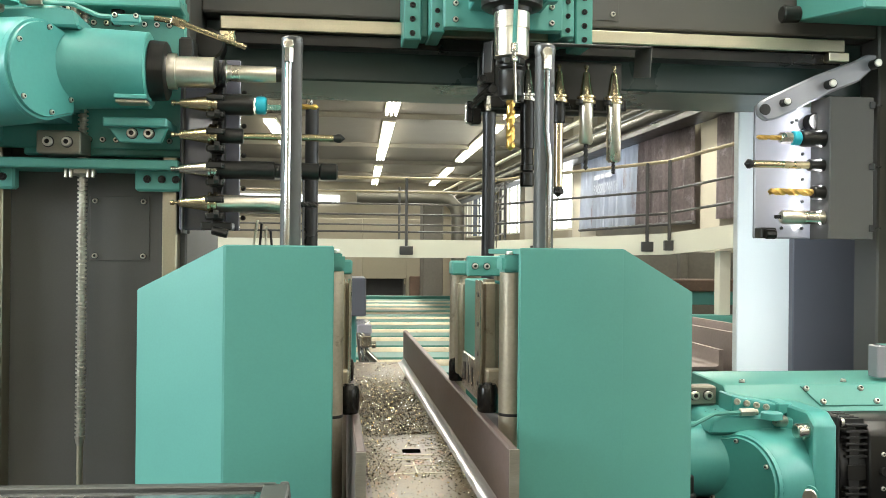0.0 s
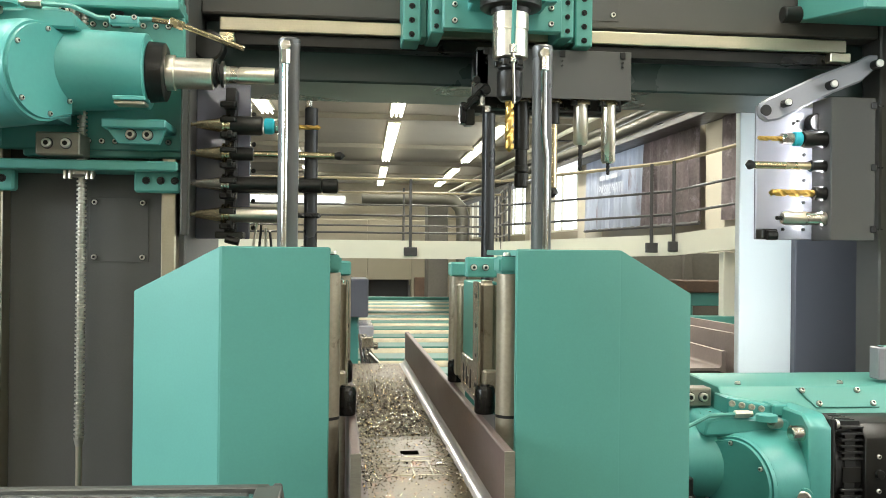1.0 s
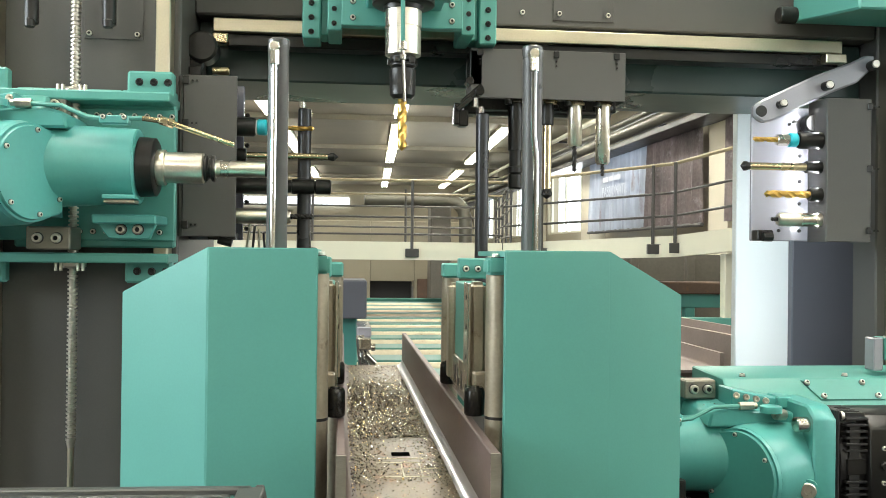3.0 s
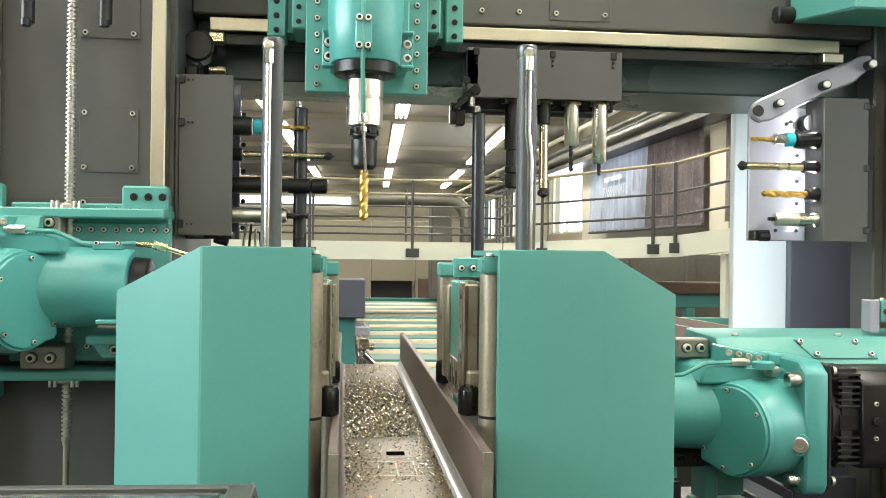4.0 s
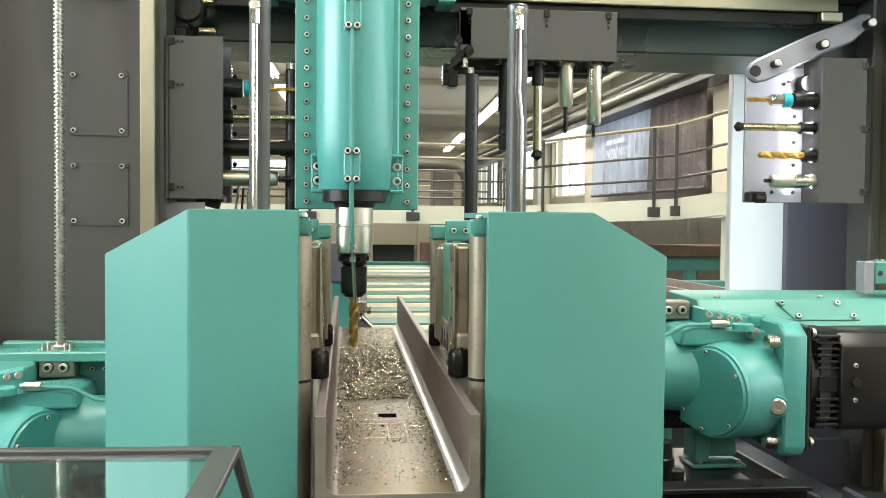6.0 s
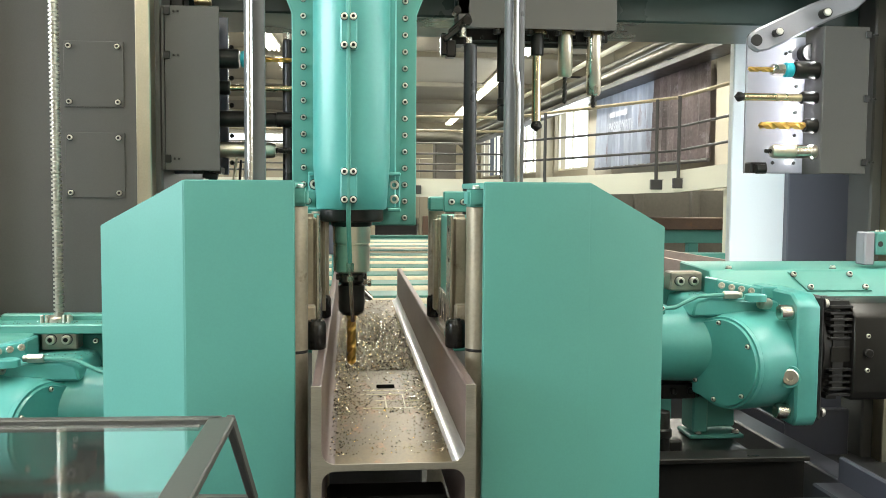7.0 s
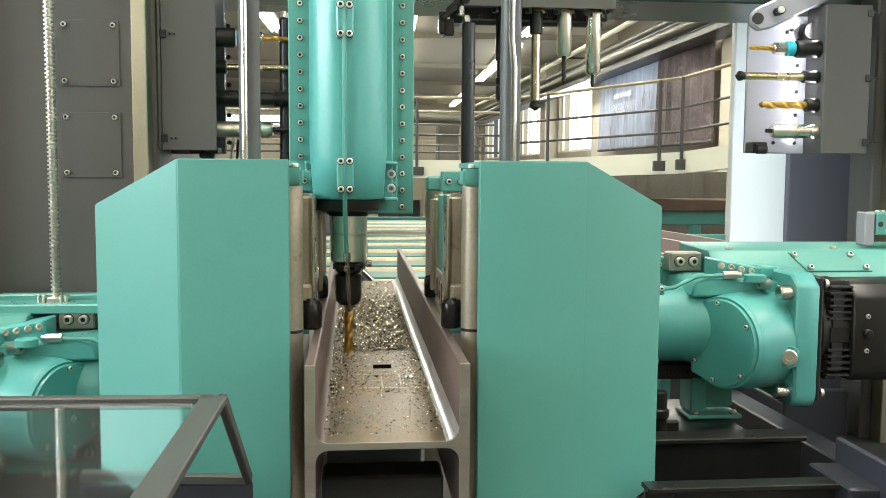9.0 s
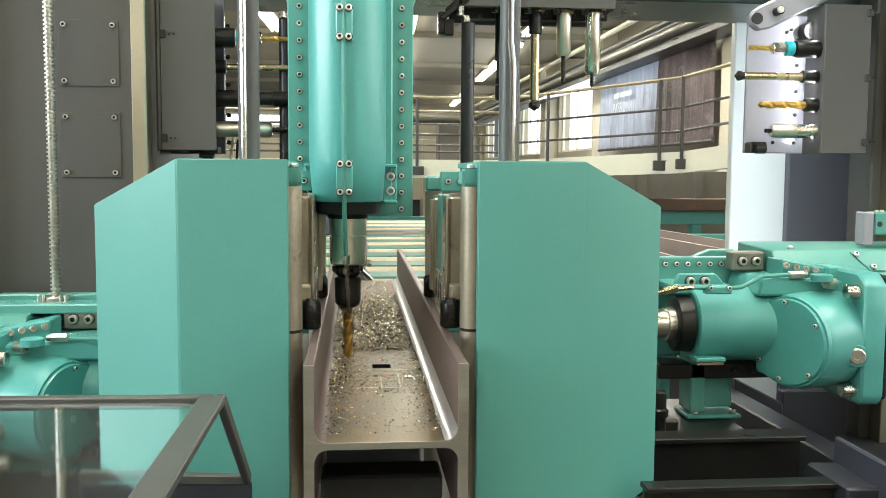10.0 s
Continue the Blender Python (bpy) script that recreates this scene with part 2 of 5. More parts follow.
def prism(pts, axis, a, b, bevel=0.0):
    """A plate: an outline in the two other axes, drawn out along axis from a to b."""
    bm = bmesh.new()
    k = "xyz".index(axis)

    def put(p, d):
        q = list(p)
        q.insert(k, d)
        return bm.verts.new(q)
    lo, hi = [put(p, a) for p in pts], [put(p, b) for p in pts]
    n = len(pts)
    for i in range(n):
        bm.faces.new((lo[i], lo[(i + 1) % n], hi[(i + 1) % n], hi[i]))
    bm.faces.new(lo[::-1])
    bm.faces.new(hi)
    bmesh.ops.recalc_face_normals(bm, faces=bm.faces)
    if bevel:
        bmesh.ops.bevel(bm, geom=bm.edges[:], offset=bevel, segments=1, affect="EDGES", clamp_overlap=True)
    return bm


def pipe(points, r, seg=8):
    """A bent pipe through the points, with mitred bends."""
    bm = bmesh.new()
    ps = [Vector(p) for p in points]
    rings = []
    ref = None
    for i, p in enumerate(ps):
        d = ((ps[min(i + 1, len(ps) - 1)] - p).normalized() + (p - ps[max(i - 1, 0)]).normalized()).normalized()
        if ref is None:
            ref = d.orthogonal().normalized()
        u = (ref - d * ref.dot(d)).normalized()
        ref = u
        v = d.cross(u)
        rings.append([bm.verts.new(p + (u * math.cos(k * math.tau / seg) + v * math.sin(k * math.tau / seg)) * r) for k in range(seg)])
    for r0, r1 in zip(rings, rings[1:]):
        for k in range(seg):
            bm.faces.new((r0[k], r0[(k + 1) % seg], r1[(k + 1) % seg], r1[k]))
    bm.faces.new(rings[0][::-1])
    bm.faces.new(rings[-1])
    bmesh.ops.recalc_face_normals(bm, faces=bm.faces)
    return bm


def tilted(bm, origin, rx=0, ry=0, rz=0):
    o = Matrix.Translation(origin)
    bmesh.ops.transform(bm, matrix=o @ pose(0, 0, 0, rx, ry, rz) @ o.inverted(), verts=bm.verts)
    return bm


BOLTS = {}


def bolt(parent, x, y, z, axis, r=0.009, mat=None, name="bolt"):
    """A socket-head screw: rounded head with a hollow in it, on one shared mesh."""
    mat = mat or BOLTSTEEL
    key = (tuple(axis), r, mat.name)
    if key not in BOLTS:
        bm = lathe((0, 0, 0), axis, [(-0.002, r * 1.20), (0.0006, r * 1.20), (0.0006, r), (r * 0.75, r), (r, r * 0.80), (r, r * 0.5), (r * 0.3, r * 0.47), (r * 0.3, 0)], 12)
        a = Vector(axis).normalized()
        for f in bm.faces:
            q = f.calc_center_median()
            away = (q - a * q.dot(a)).length
            # Index 1 is shade painted into the socket and a ring round the head.
            f.material_index = 1 if away < r * 0.49 or (away > r * 1.02 and q.dot(a) < r * 0.4) else 0
        BOLTS[key] = finish("bolt", bm, mat)
        BOLTS[key].materials.append(SHADE)
    ob = new(name, BOLTS[key])
    ob.parent = parent
    ob.location = Vector((x, y, z)) - ORG[parent]
    return ob


def drill_bit(p0, axis, n, r, turns=2.2, seg=26):
    """A twist drill: a body with two flutes winding round it and a pointed end."""
    bm = bmesh.new()
    a = Vector(axis).normalized()
    u = a.orthogonal().normalized()
    v = a.cross(u)
    steps, rings = 30, []
    for i in range(steps + 1):
        s = i / steps
        q = []
        for k in range(12):
            f = k * math.tau / 12 + s * turns * math.tau
            rr = r * (1.0 if k % 6 in (0, 1, 2, 3) else 0.68)
            if s > 0.93:
                rr *= max(0.03, (1 - s) / 0.07)
            q.append(bm.verts.new(Vector(p0) + a * (n * s) + (u * math.cos(f) + v * math.sin(f)) * rr))
        rings.append(q)
    for r0, r1 in zip(rings, rings[1:]):
        for k in range(12):
            bm.faces.new((r0[k], r0[(k + 1) % 12], r1[(k + 1) % 12], r1[k]))
    bm.faces.new(rings[0][::-1])
    bm.faces.new(rings[-1])
    bmesh.ops.recalc_face_normals(bm, faces=bm.faces)
    return bm


# ---------- the hall ----------
solid("floor", box(-7, 5.4, -7, 41, -0.2, 0, 0), CONCRETE, "grey stained concrete hall floor", "floor", kind="structure")
solid("ceiling", merge(box(-7, 5.4, -7, 41, 4.45, 4.6, 0), *[box(-7, 5.4, y, y + 0.22, 4.33, 4.45, 0.01) for y in (-2, 5.5, 10.0, 14.4, 19.3, 24.9, 29.8, 34.5)]),
      CEIL, "brownish hall ceiling with cross beams", "ceiling", kind="structure")
solid("wall_north", merge(box(-7, 1.0, 40, 40.3, 0, 4.45, 0), box(1.0, 5.4, 40, 40.3, 0, 4.45, 0)), BEIGE, "beige hall end wall", "wall", kind="structure")
solid("wall_south", box(-7, 5.4, -7.3, -7, 0, 4.45, 0), BEIGE, "beige hall wall", "wall", kind="structure")
solid("wall_west", merge(box(-7.3, -7, -7, 40, 0, 1.85, 0), box(-7.3, -7, -7, 40, 3.55, 4.45, 0), box(-7.3, -7, -7, -2.8, 1.85, 3.55, 0), box(-7.3, -7, 3.2, 40, 1.85, 3.55, 0)), BEIGE, "beige hall side wall", "wall", kind="structure")
solid("backdrop_west", box(-7.6, -7.55, -3.5, 4, 1.4, 4.0, 0), SKYLIGHT, "pale daylight outside the side window", "backdrop", kind="structure")
WINDOWS = [(-6.6, -1.6), (-1.1, 3.5), (13.3, 18.4), (19.4, 24.0), (25.0, 30.0), (31.0, 38.0)]
pieces = [box(5.4, 5.7, -7, 40, 0, 2.02, 0), box(5.4, 5.7, -7, 40, 3.62, 4.45, 0)]
edge = -7
for w0, w1 in WINDOWS:
    pieces.append(box(5.4, 5.7, edge, w0, 2.02, 3.62, 0))
    edge = w1
pieces.append(box(5.4, 5.7, edge, 40, 2.02, 3.62, 0))
solid("wall_east", merge(*pieces), BEIGE, "beige hall side wall with long windows", "wall", kind="structure")
solid("backdrop", box(6.4, 6.45, -7, 40, 1.0, 4.4, 0), SKYLIGHT, "pale daylight outside the windows", "backdrop", kind="structure")
for i, (w0, w1) in enumerate(WINDOWS):
    n = max(2, round((w1 - w0) / 1.4))
    fr = [box(5.5, 5.56, w0, w1, 2.02, 2.08, 0.004), box(5.5, 5.56, w0, w1, 3.56, 3.62, 0.004)]
    fr += [box(5.5, 5.56, w0 + (w1 - w0) * k / n - 0.025, w0 + (w1 - w0) * k / n + 0.025, 2.08, 3.56, 0.004) for k in range(n + 1)]
    win = thing("window_%d" % (i + 1), 5.53, (w0 + w1) / 2, 2.02, "tall hall window with pale frame", "window", kind="structure")
    part("window_frame", merge(*fr), CREAM, win)

# columns and pipe runs on the side wall
for y in (7.6, 11.85, 18.85, 24.5, 30.5):
    solid("pillar", box(5.05, 5.4, y - 0.33, y + 0.33, 0, 4.45, 0.01), PILLAR, "cream painted hall pillar on the side wall", "pillar", "hall pillars", "structure")
for i, (z, r, m) in enumerate(((3.86, 0.07, DUCT), (3.62, 0.10, DUCT), (4.05, 0.05, CREAM))):
    solid("wall_pipe", rod((4.85 - 0.12 * i, 5.5, z), (4.85 - 0.12 * i, 39, z), r, 12), m, "long pipe running along the hall wall", "pipe", "wall pipes")
    for y in (8.0, 14.0, 20.0, 30.0):
        solid("pipe_bracket", box(4.85 - 0.12 * i, 5.4, y, y + 0.05, z - 0.02, z + 0.02, 0.003), RAILGREY, "steel bracket holding a wall pipe", "bracket", "pipe brackets")
solid("cable_tray", box(4.6, 5.02, 5.5, 38, 3.36, 3.44, 0.005), RAILGREY, "dark cable tray along the hall wall", "cable tray")

# banner hung before the windows
ban = thing("banner", 4.98, 14.4, 1.8, "blue-grey printed cloth banner hung before the windows", "banner")


def cloth(y0, y1, z0, z1, x, ny=40):
    bm = bmesh.new()
    cols = []
    for i in range(ny + 1):
        y = y0 + (y1 - y0) * i / ny
        dx = 0.035 * math.sin(i * 0.9) + 0.02 * math.sin(i * 2.3)
        cols.append([bm.verts.new((x + dx * (1.2 - j / 4), y, z0 + (z1 - z0) * j / 4)) for j in range(5)])
    for a, b in zip(cols, cols[1:]):
        for j in range(4):
            bm.faces.new((a[j], b[j], b[j + 1], a[j + 1]))
    bmesh.ops.solidify(bm, geom=bm.faces[:], thickness=0.004)
    return bm


part("cloth", cloth(14.64, 18.3, 1.97, 3.40, 4.98, 64), BLUEGREY, ban)
part("dark_print", cloth(12.22, 14.62, 1.97, 3.43, 4.98, 40), WINE, ban, "dark brown printed banner half")
part("top_hem", rod((4.97, 12.2, 3.425), (4.97, 18.3, 3.405), 0.022, 8), LETTER, ban, "pale hem of the banner")
part("bottom_rod", rod((4.97, 12.2, 1.955), (4.97, 18.3, 1.955), 0.03, 8), RAILGREY, ban)
for k, (w, dy) in enumerate(((0.34, 0.0), (0.22, 0.42), (0.40, 0.72))):
    part("print_bar", box(4.90, 4.905, 17.0 - dy - w, 17.0 - dy, 2.90, 2.99, 0), LETTER, ban)
solid("side_banner", cloth(9.9, 11.45, 1.97, 3.45, 4.98, 20), WINE, "dark brown printed banner beside the pillar", "banner", origin=(4.98, 10.7, 1.97))


def words(parent, text, size, m, mat):
    c = bpy.data.curves.new("words", "FONT")
    c.body, c.size, c.extrude = text, size, 0.002
    o = bpy.data.objects.new("words", c)
    me = bpy.data.meshes.new_from_object(o)
    bpy.data.objects.remove(o)
    ob = new("words", me)
    me.materials.append(mat)
    ob.parent = parent
    ob.matrix_basis = Matrix.Translation(-ORG[parent]) @ m
    return ob


words(ban, "PASSIONATE", 0.27, pose(4.90, 17.06, 2.62, 90, 0, -90), LETTER)

# ceiling lamps
lamp0 = thing("ceiling_light", 0, 0, 4.3, "long triple fluorescent tube lamp under the ceiling", "ceiling light", "ceiling lamps")
part("housing", box(-0.15, 0.15, -4.15, 4.15, 4.39, 4.45, 0.01), CREAM, lamp0)
for dx in (-0.095, 0, 0.095):
    part("tube", rod((dx, -4.15, 4.34), (dx, 4.15, 4.34), 0.026, 10), TUBE, lamp0, "glowing white fluorescent tube")
LAMPS = [(row + 0.03 * ly, ly) for row in (-2.2, 0.47, 2.98) for ly in (-4.2, 5.2, 14.7, 24.4, 35.4)]
lamp0.matrix_world = pose(*LAMPS[0], 4.3, 0, 0, -1.7)
for lx, ly in LAMPS[1:]:
    copy_thing(lamp0, pose(lx, ly, 4.3, 0, 0, -1.7))

# far strip of windows and dark opening in the end of the hall
solid("clerestory", box(-6, 0.15, 39.9, 39.96, 3.47, 3.86, 0), SKYLIGHT, "bright window strip in the end wall", "window", kind="structure")
solid("partition_wall", merge(box(-6.9, 0.35, 15.6, 15.8, 0, 2.05, 0.01), box(1.12, 2.15, 15.6, 15.8, 0, 2.05, 0.01), box(0.35, 1.12, 15.6, 15.8, 1.0, 2.05, 0.01)),
      BEIGE, "low beige partition wall with an opening", "wall", kind="structure")
# Made-up box that fills the opening with painted darkness.
solid("opening_shade_box", box(0.3, 1.1, 15.9, 16.4, 0, 1.25, 0.02), SHADE, "near-black box standing for the shade inside the partition opening", "cabinet")
solid("door_panel", box(1.17, 1.5, 15.5, 15.56, 0.3, 1.05, 0.01), RUST, "brown wooden panel beside the opening", "panel")

# walkway with railing
WALK = [(-6.0, 9.2, 1.62), (1.55, 9.2, 1.62), (2.78, 7.5, 1.685), (3.05, 6.25, 1.765), (3.32, 5.0, 1.83)]
deck = thing("walkway", 0, 9.2, 0, "cream painted steel walkway bridge with kick plate", "walkway")
gr = thing("railing", 0, 9.2, 1.62, "dark grey tubular steel railing on the walkway", "railing")
for (xa, ya, za), (xb, yb, zb) in zip(WALK, WALK[1:]):
    a, b = Vector((xa, ya, za)), Vector((xb, yb, zb))
    d = (b - a).normalized()
    side = Vector((-d.y, d.x, 0)).normalized()

    def slab(lo, hi, out0, out1):
        bm = bmesh.new()
        vs = []
        for p in (a, b):
            for o in (out0, out1):
                for h in (lo, hi):
                    vs.append(bm.verts.new(p + side * o + Vector((0, 0, h))))
        for f in ((0, 1, 3, 2), (4, 6, 7, 5), (0, 4, 5, 1), (2, 3, 7, 6), (1, 5, 7, 3), (0, 2, 6, 4)):
            bm.faces.new([vs[i] for i in f])
        bmesh.ops.recalc_face_normals(bm, faces=bm.faces)
        return bm
    part("fascia", slab(-0.19, -0.09, 0.0, 0.05), CREAM, deck)
    part("kick_plate", slab(-0.075, 0.0, 0.012, 0.03), CREAM, deck)
    part("deck_plate", slab(-0.09, -0.075, 0.0, 1.1), CREAM, deck)
    back = xb < 2
    for h, r in ((0.645, 0.016), (0.50, 0.012), (0.26, 0.011), (0.08, 0.011)) if back else ((0.645, 0.016), (0.385, 0.012), (0.178, 0.012)):
        part("handrail" if h > 0.6 else "rail", rod(a + side * 0.02 + Vector((0, 0, h)), b + side * 0.02 + Vector((0, 0, h)), r, 8), TAN if h > 0.6 or (back and h == 0.5) else RAILGREY, gr)
        if back:
            part("rail", rod(a + side * 1.0 + Vector((0, 0, h - 0.08)), b + side * 1.0 + Vector((0, 0, h - 0.08)), r, 8), RAILGREY, gr)
    for f in ((0.44, 0.731, 0.8725) if xb < 2 else (0.27, 0.91) if xb < 3 else (0.06,) if xb < 3.2 else (0.5,)):
        p = a + (b - a) * f
        part("post", rod(p + Vector((0, 0, -0.1)) - side * 0.012, p + Vector((0, 0, 0.645)) - side * 0.012, 0.016, 8), RAILGREY, gr)
        if back:
            part("post", rod(p + side * 1.0 + Vector((0, 0, -0.1)), p + side * 1.0 + Vector((0, 0, 0.62)), 0.014, 8), RAILGREY, gr)
        part("foot_bracket", box(p.x - 0.07, p.x + 0.07, p.y - 0.05, p.y - 0.01, p.z - 0.16, p.z - 0.07, 0.004), RAILGREY, gr)
back_rail = thing("railing", 1.65, 9.3, 1.62, "dark grey railing leading back along the walkway", "railing")
for h in (0.62, 0.50, 0.36, 0.22, 0.08):
    part("rail", rod((1.66, 9.3, 1.62 + h), (2.02, 12.4, 1.62 + h), 0.011, 8), RAILGREY, back_rail)
for k in range(5):
    part("post", rod((1.66 + 0.09 * k, 9.3 + 0.775 * k, 1.50), (1.66 + 0.09 * k, 9.3 + 0.775 * k, 2.25), 0.014, 8), RAILGREY, back_rail)
solid("landing", box(1.0, 2.05, 10.3, 12.5, 1.44, 1.52, 0.005), CREAM, "cream steel landing of the walkway", "walkway")
for x, y in ((-4.5, 9.4), (-1.4, 9.4), (2.25, 8.75), (3.05, 6.9)):
    solid("walkway_post", box(x - 0.05, x + 0.05, y - 0.05, y + 0.05, 0, 1.53, 0.006), CREAM, "cream steel post carrying the walkway", "post", "walkway posts")
under = thing("store_wall", 3.9, 10.4, 0, "dark grey-brown panelled store wall under the walkway", "wall", kind="structure")
part("panel_sheet", box(2.35, 5.4, 10.35, 10.45, 0, 1.52, 0.005), UNDER, under)
for x in (2.6, 3.3, 4.0, 4.7):
    part("panel_post", box(x, x + 0.10, 10.26, 10.36, 0, 1.52, 0.005), UNDER, under)
duct = thing("ventilation_duct", 1.2, 14.0, 0, "large round galvanised ventilation duct with elbow", "duct")
part("pipe", pipe([(0.2, 14, 2.34), (1.50, 14, 2.34), (1.66, 14, 2.30), (1.76, 14, 2.20), (1.80, 14, 2.04), (1.80, 14, 0)], 0.105, 16), DUCT, duct)
solid("grey_cabinet", box(1.285, 1.62, 14.4, 14.9, 0, 2.29, 0.02), UNDER, "tall olive cabinet behind the walkway", "cabinet")

# roller conveyor behind the machine
conv = thing("roller_conveyor", 0.35, 7.5, 0, "dark green roller conveyor with bright steel rollers", "conveyor")
for x in (-0.62, 1.7):
    part("side_rail", box(x - 0.05, x + 0.05, 4.3, 12.5, 0.72, 0.90, 0.006), CONVEYOR, conv)
for i in range(11):
    y = 4.5 + i * 0.72
    part("roller", rod((-0.56, y, 0.80), (1.64, y, 0.80), 0.038, 14), ROLLER, conv)
    part("cross_beam", box(-0.56, 1.64, y + 0.16, y + 0.46, 0.60, 0.832, 0.006), CONVEYOR, conv)
for x in (-0.62, 1.7):
    for y in (4.6, 7.4, 10.2, 12.2):
        part("leg", box(x - 0.05, x + 0.05, y - 0.05, y + 0.05, 0, 0.72, 0.006), CONVEYOR, conv)
part("end_guard", box(-0.6, 1.7, 12.5, 12.6, 0.5, 0.86, 0.01), CONVEYOR, conv)

meas = thing("measuring_carriage", -0.078, 4.4, 0.8, "slate grey measuring carriage with bright gripper at the beam end", "measuring carriage")
part("housing", box(-0.218, -0.011, 4.4, 4.75, 1.163, 1.364, 0.006), SLATE, meas)
part("arm", box(-0.068, 0.004, 4.05, 4.42, 1.099, 1.149, 0.006), GLOSS, meas, "glossy grey arm")
for k in range(4):
    part("finger", rod((-0.048 + 0.02 * k, 4.02, 0.956), (-0.063 + 0.02 * (k % 2), 4.04, 1.109), 0.010, 10), CHROME, meas, "bright gripper finger")
part("gripper_head", merge(box(-0.055, 0.0, 3.98, 4.06, 1.045, 1.10, 0.006), rod((-0.03, 3.95, 1.03), (0.02, 3.97, 0.98), 0.016, 12), rod((0.0, 3.96, 1.06), (0.02, 3.96, 1.06), 0.018, 12)), STEEL, meas, "bright steel gripper head")
part("column", box(-0.178, -0.058, 4.5, 4.65, 0, 1.163, 0.006), TEAL, meas)

# stored beams at the side
store = thing("side_conveyor", 2.3, 6.3, 0, "turquoise side conveyor carrying stored beams", "conveyor")
part("side_rail", box(1.85, 4.6, 6.8, 6.95, 0.86, 1.0, 0.006), TEAL, store)
part("side_rail", box(1.85, 4.6, 8.6, 8.75, 0.98, 1.12, 0.006), TEAL, store)
for x in (2.1, 3.4, 4.5):
    part("leg", box(x - 0.05, x + 0.05, 6.82, 6.93, 0, 0.86, 0.006), TEAL, store)
    part("leg", box(x - 0.05, x + 0.05, 8.62, 8.73, 0, 0.98, 0.006), TEAL, store)


def h_outline(w, h, tf, tw, r=0.0):
    """Outline of a rolled H lying with its web level: w across the flanges, h their height."""
    a, b, c = w / 2, h / 2, tw / 2
    i = a - tf
    pts = [(-a, -b), (-i, -b)]
    pts += [(-i + r - r * math.cos(radians(k * 22.5)), -c - r + r * math.sin(radians(k * 22.5))) for k in range(5)]
    pts += [(i - r + r * math.sin(radians(k * 22.5)), -c - r + r * math.cos(radians(k * 22.5))) for k in range(5)]
    pts += [(i, -b), (a, -b), (a, b), (i, b)]
    pts += [(i - r + r * math.cos(radians(k * 22.5)), c + r - r * math.sin(radians(k * 22.5))) for k in range(5)]
    pts += [(-i + r - r * math.sin(radians(k * 22.5)), c + r - r * math.cos(radians(k * 22.5))) for k in range(5)]
    pts += [(-i, b), (-a, b)]
    return pts


bm = prism([(x, z) for x, z in h_outline(0.36, 0.172, 0.022, 0.014, 0.015)], "y", 3.7, 7.4)
bmesh.ops.translate(bm, verts=bm.verts, vec=(1.458, 0, 0.974))
solid("stored_beam", bm, PALE, "rusty wide flange beam stored on the side conveyor", "steel beam", "stored beams", origin=(1.458, 5.6, 0.888))
bm = prism([(x, z) for x, z in h_outline(0.30, 0.242, 0.022, 0.014, 0.015)], "y", -0.4, 3.4)
bmesh.ops.transform(bm, matrix=pose(1.885, 3.85, 1.009, 0, 0, 4), verts=bm.verts)
solid("stored_beam", bm, PALE, "pale rusted flange beam lying askew on the side conveyor", "steel beam", "stored beams", origin=(1.9, 5.6, 0.888))
for x in (1.8, 2.2):
    solid("trestle", merge(box(1.2, 2.4, 3.9 if x < 2 else 7.0, 4.05 if x < 2 else 7.15, 0.76, 0.887, 0.006), box(x, x + 0.1, 3.9 if x < 2 else 7.0, 4.05 if x < 2 else 7.15, 0, 0.76, 0.006)),
          SHADE, "dark steel trestle under the stored beam", "trestle", "trestles")
solid("rusty_beam", box(2.4, 4.4, 8.5, 8.85, 1.12, 1.24, 0.01), RUST, "rusty brown beams lying on the side conveyor", "steel beam")

# ---------- workpiece: rolled H beam ----------
beam = thing("steel_beam", 0, 1.24, 0.85, "rolled steel H beam lying web-level with chips on it", "steel beam")
for sx, nm in ((-1, "flange"), (1, "flange")):
    part(nm, box(sx * 0.1312, sx * 0.15, 1.245, 3.72, 0.85, 1.15, 0.003), MILL, beam)
part("web", box(-0.131, 0.131, 1.245, 3.72, 0.994, 1.006, 0), WEB, beam, "brown dusty web with rust stains")
for sx in (-1, 1):
    for sz in (-1, 1):
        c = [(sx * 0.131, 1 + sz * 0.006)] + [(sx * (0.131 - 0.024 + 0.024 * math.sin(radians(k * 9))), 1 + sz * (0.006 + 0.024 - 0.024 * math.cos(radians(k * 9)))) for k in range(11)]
        # Only the upper right fillet carries the painted highlight; the others stay mill scale.
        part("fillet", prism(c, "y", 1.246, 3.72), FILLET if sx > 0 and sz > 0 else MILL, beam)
cut = prism(h_outline(0.2996, 0.2996, 0.0188, 0.0122, 0.024), "y", 1.239, 1.2448)
bmesh.ops.translate(cut, verts=cut.verts, vec=(0, 0, 1.0))
part("sawn_end", cut, SAWN, beam, "sawn bright end face")
# Flat sheet laid on the web; the slot's darkness is only its colour.
part("slot_mark", box(-0.014, 0.032, 1.872, 1.916, 1.0062, 1.0068, 0), HOLE, beam, "milled slot in the web, its shaded depth painted as a black sheet")
for y, x0, x1, w in ((1.66, -0.05, 0.062, 0.005), (1.80, -0.056, 0.062, 0.004), (1.845, -0.045, 0.07, 0.004), (1.735, -0.02, 0.09, 0.003)):
    part("scribed_line", box(x0, x1, y, y + w, 1.0062, 1.0072, 0), SCRIBE, beam, "bright scribed marking line")
for x in (0.002, 0.045):
    part("scribed_line", box(x, x + 0.003, 1.667, 1.80, 1.0062, 1.0072, 0), SCRIBE, beam)
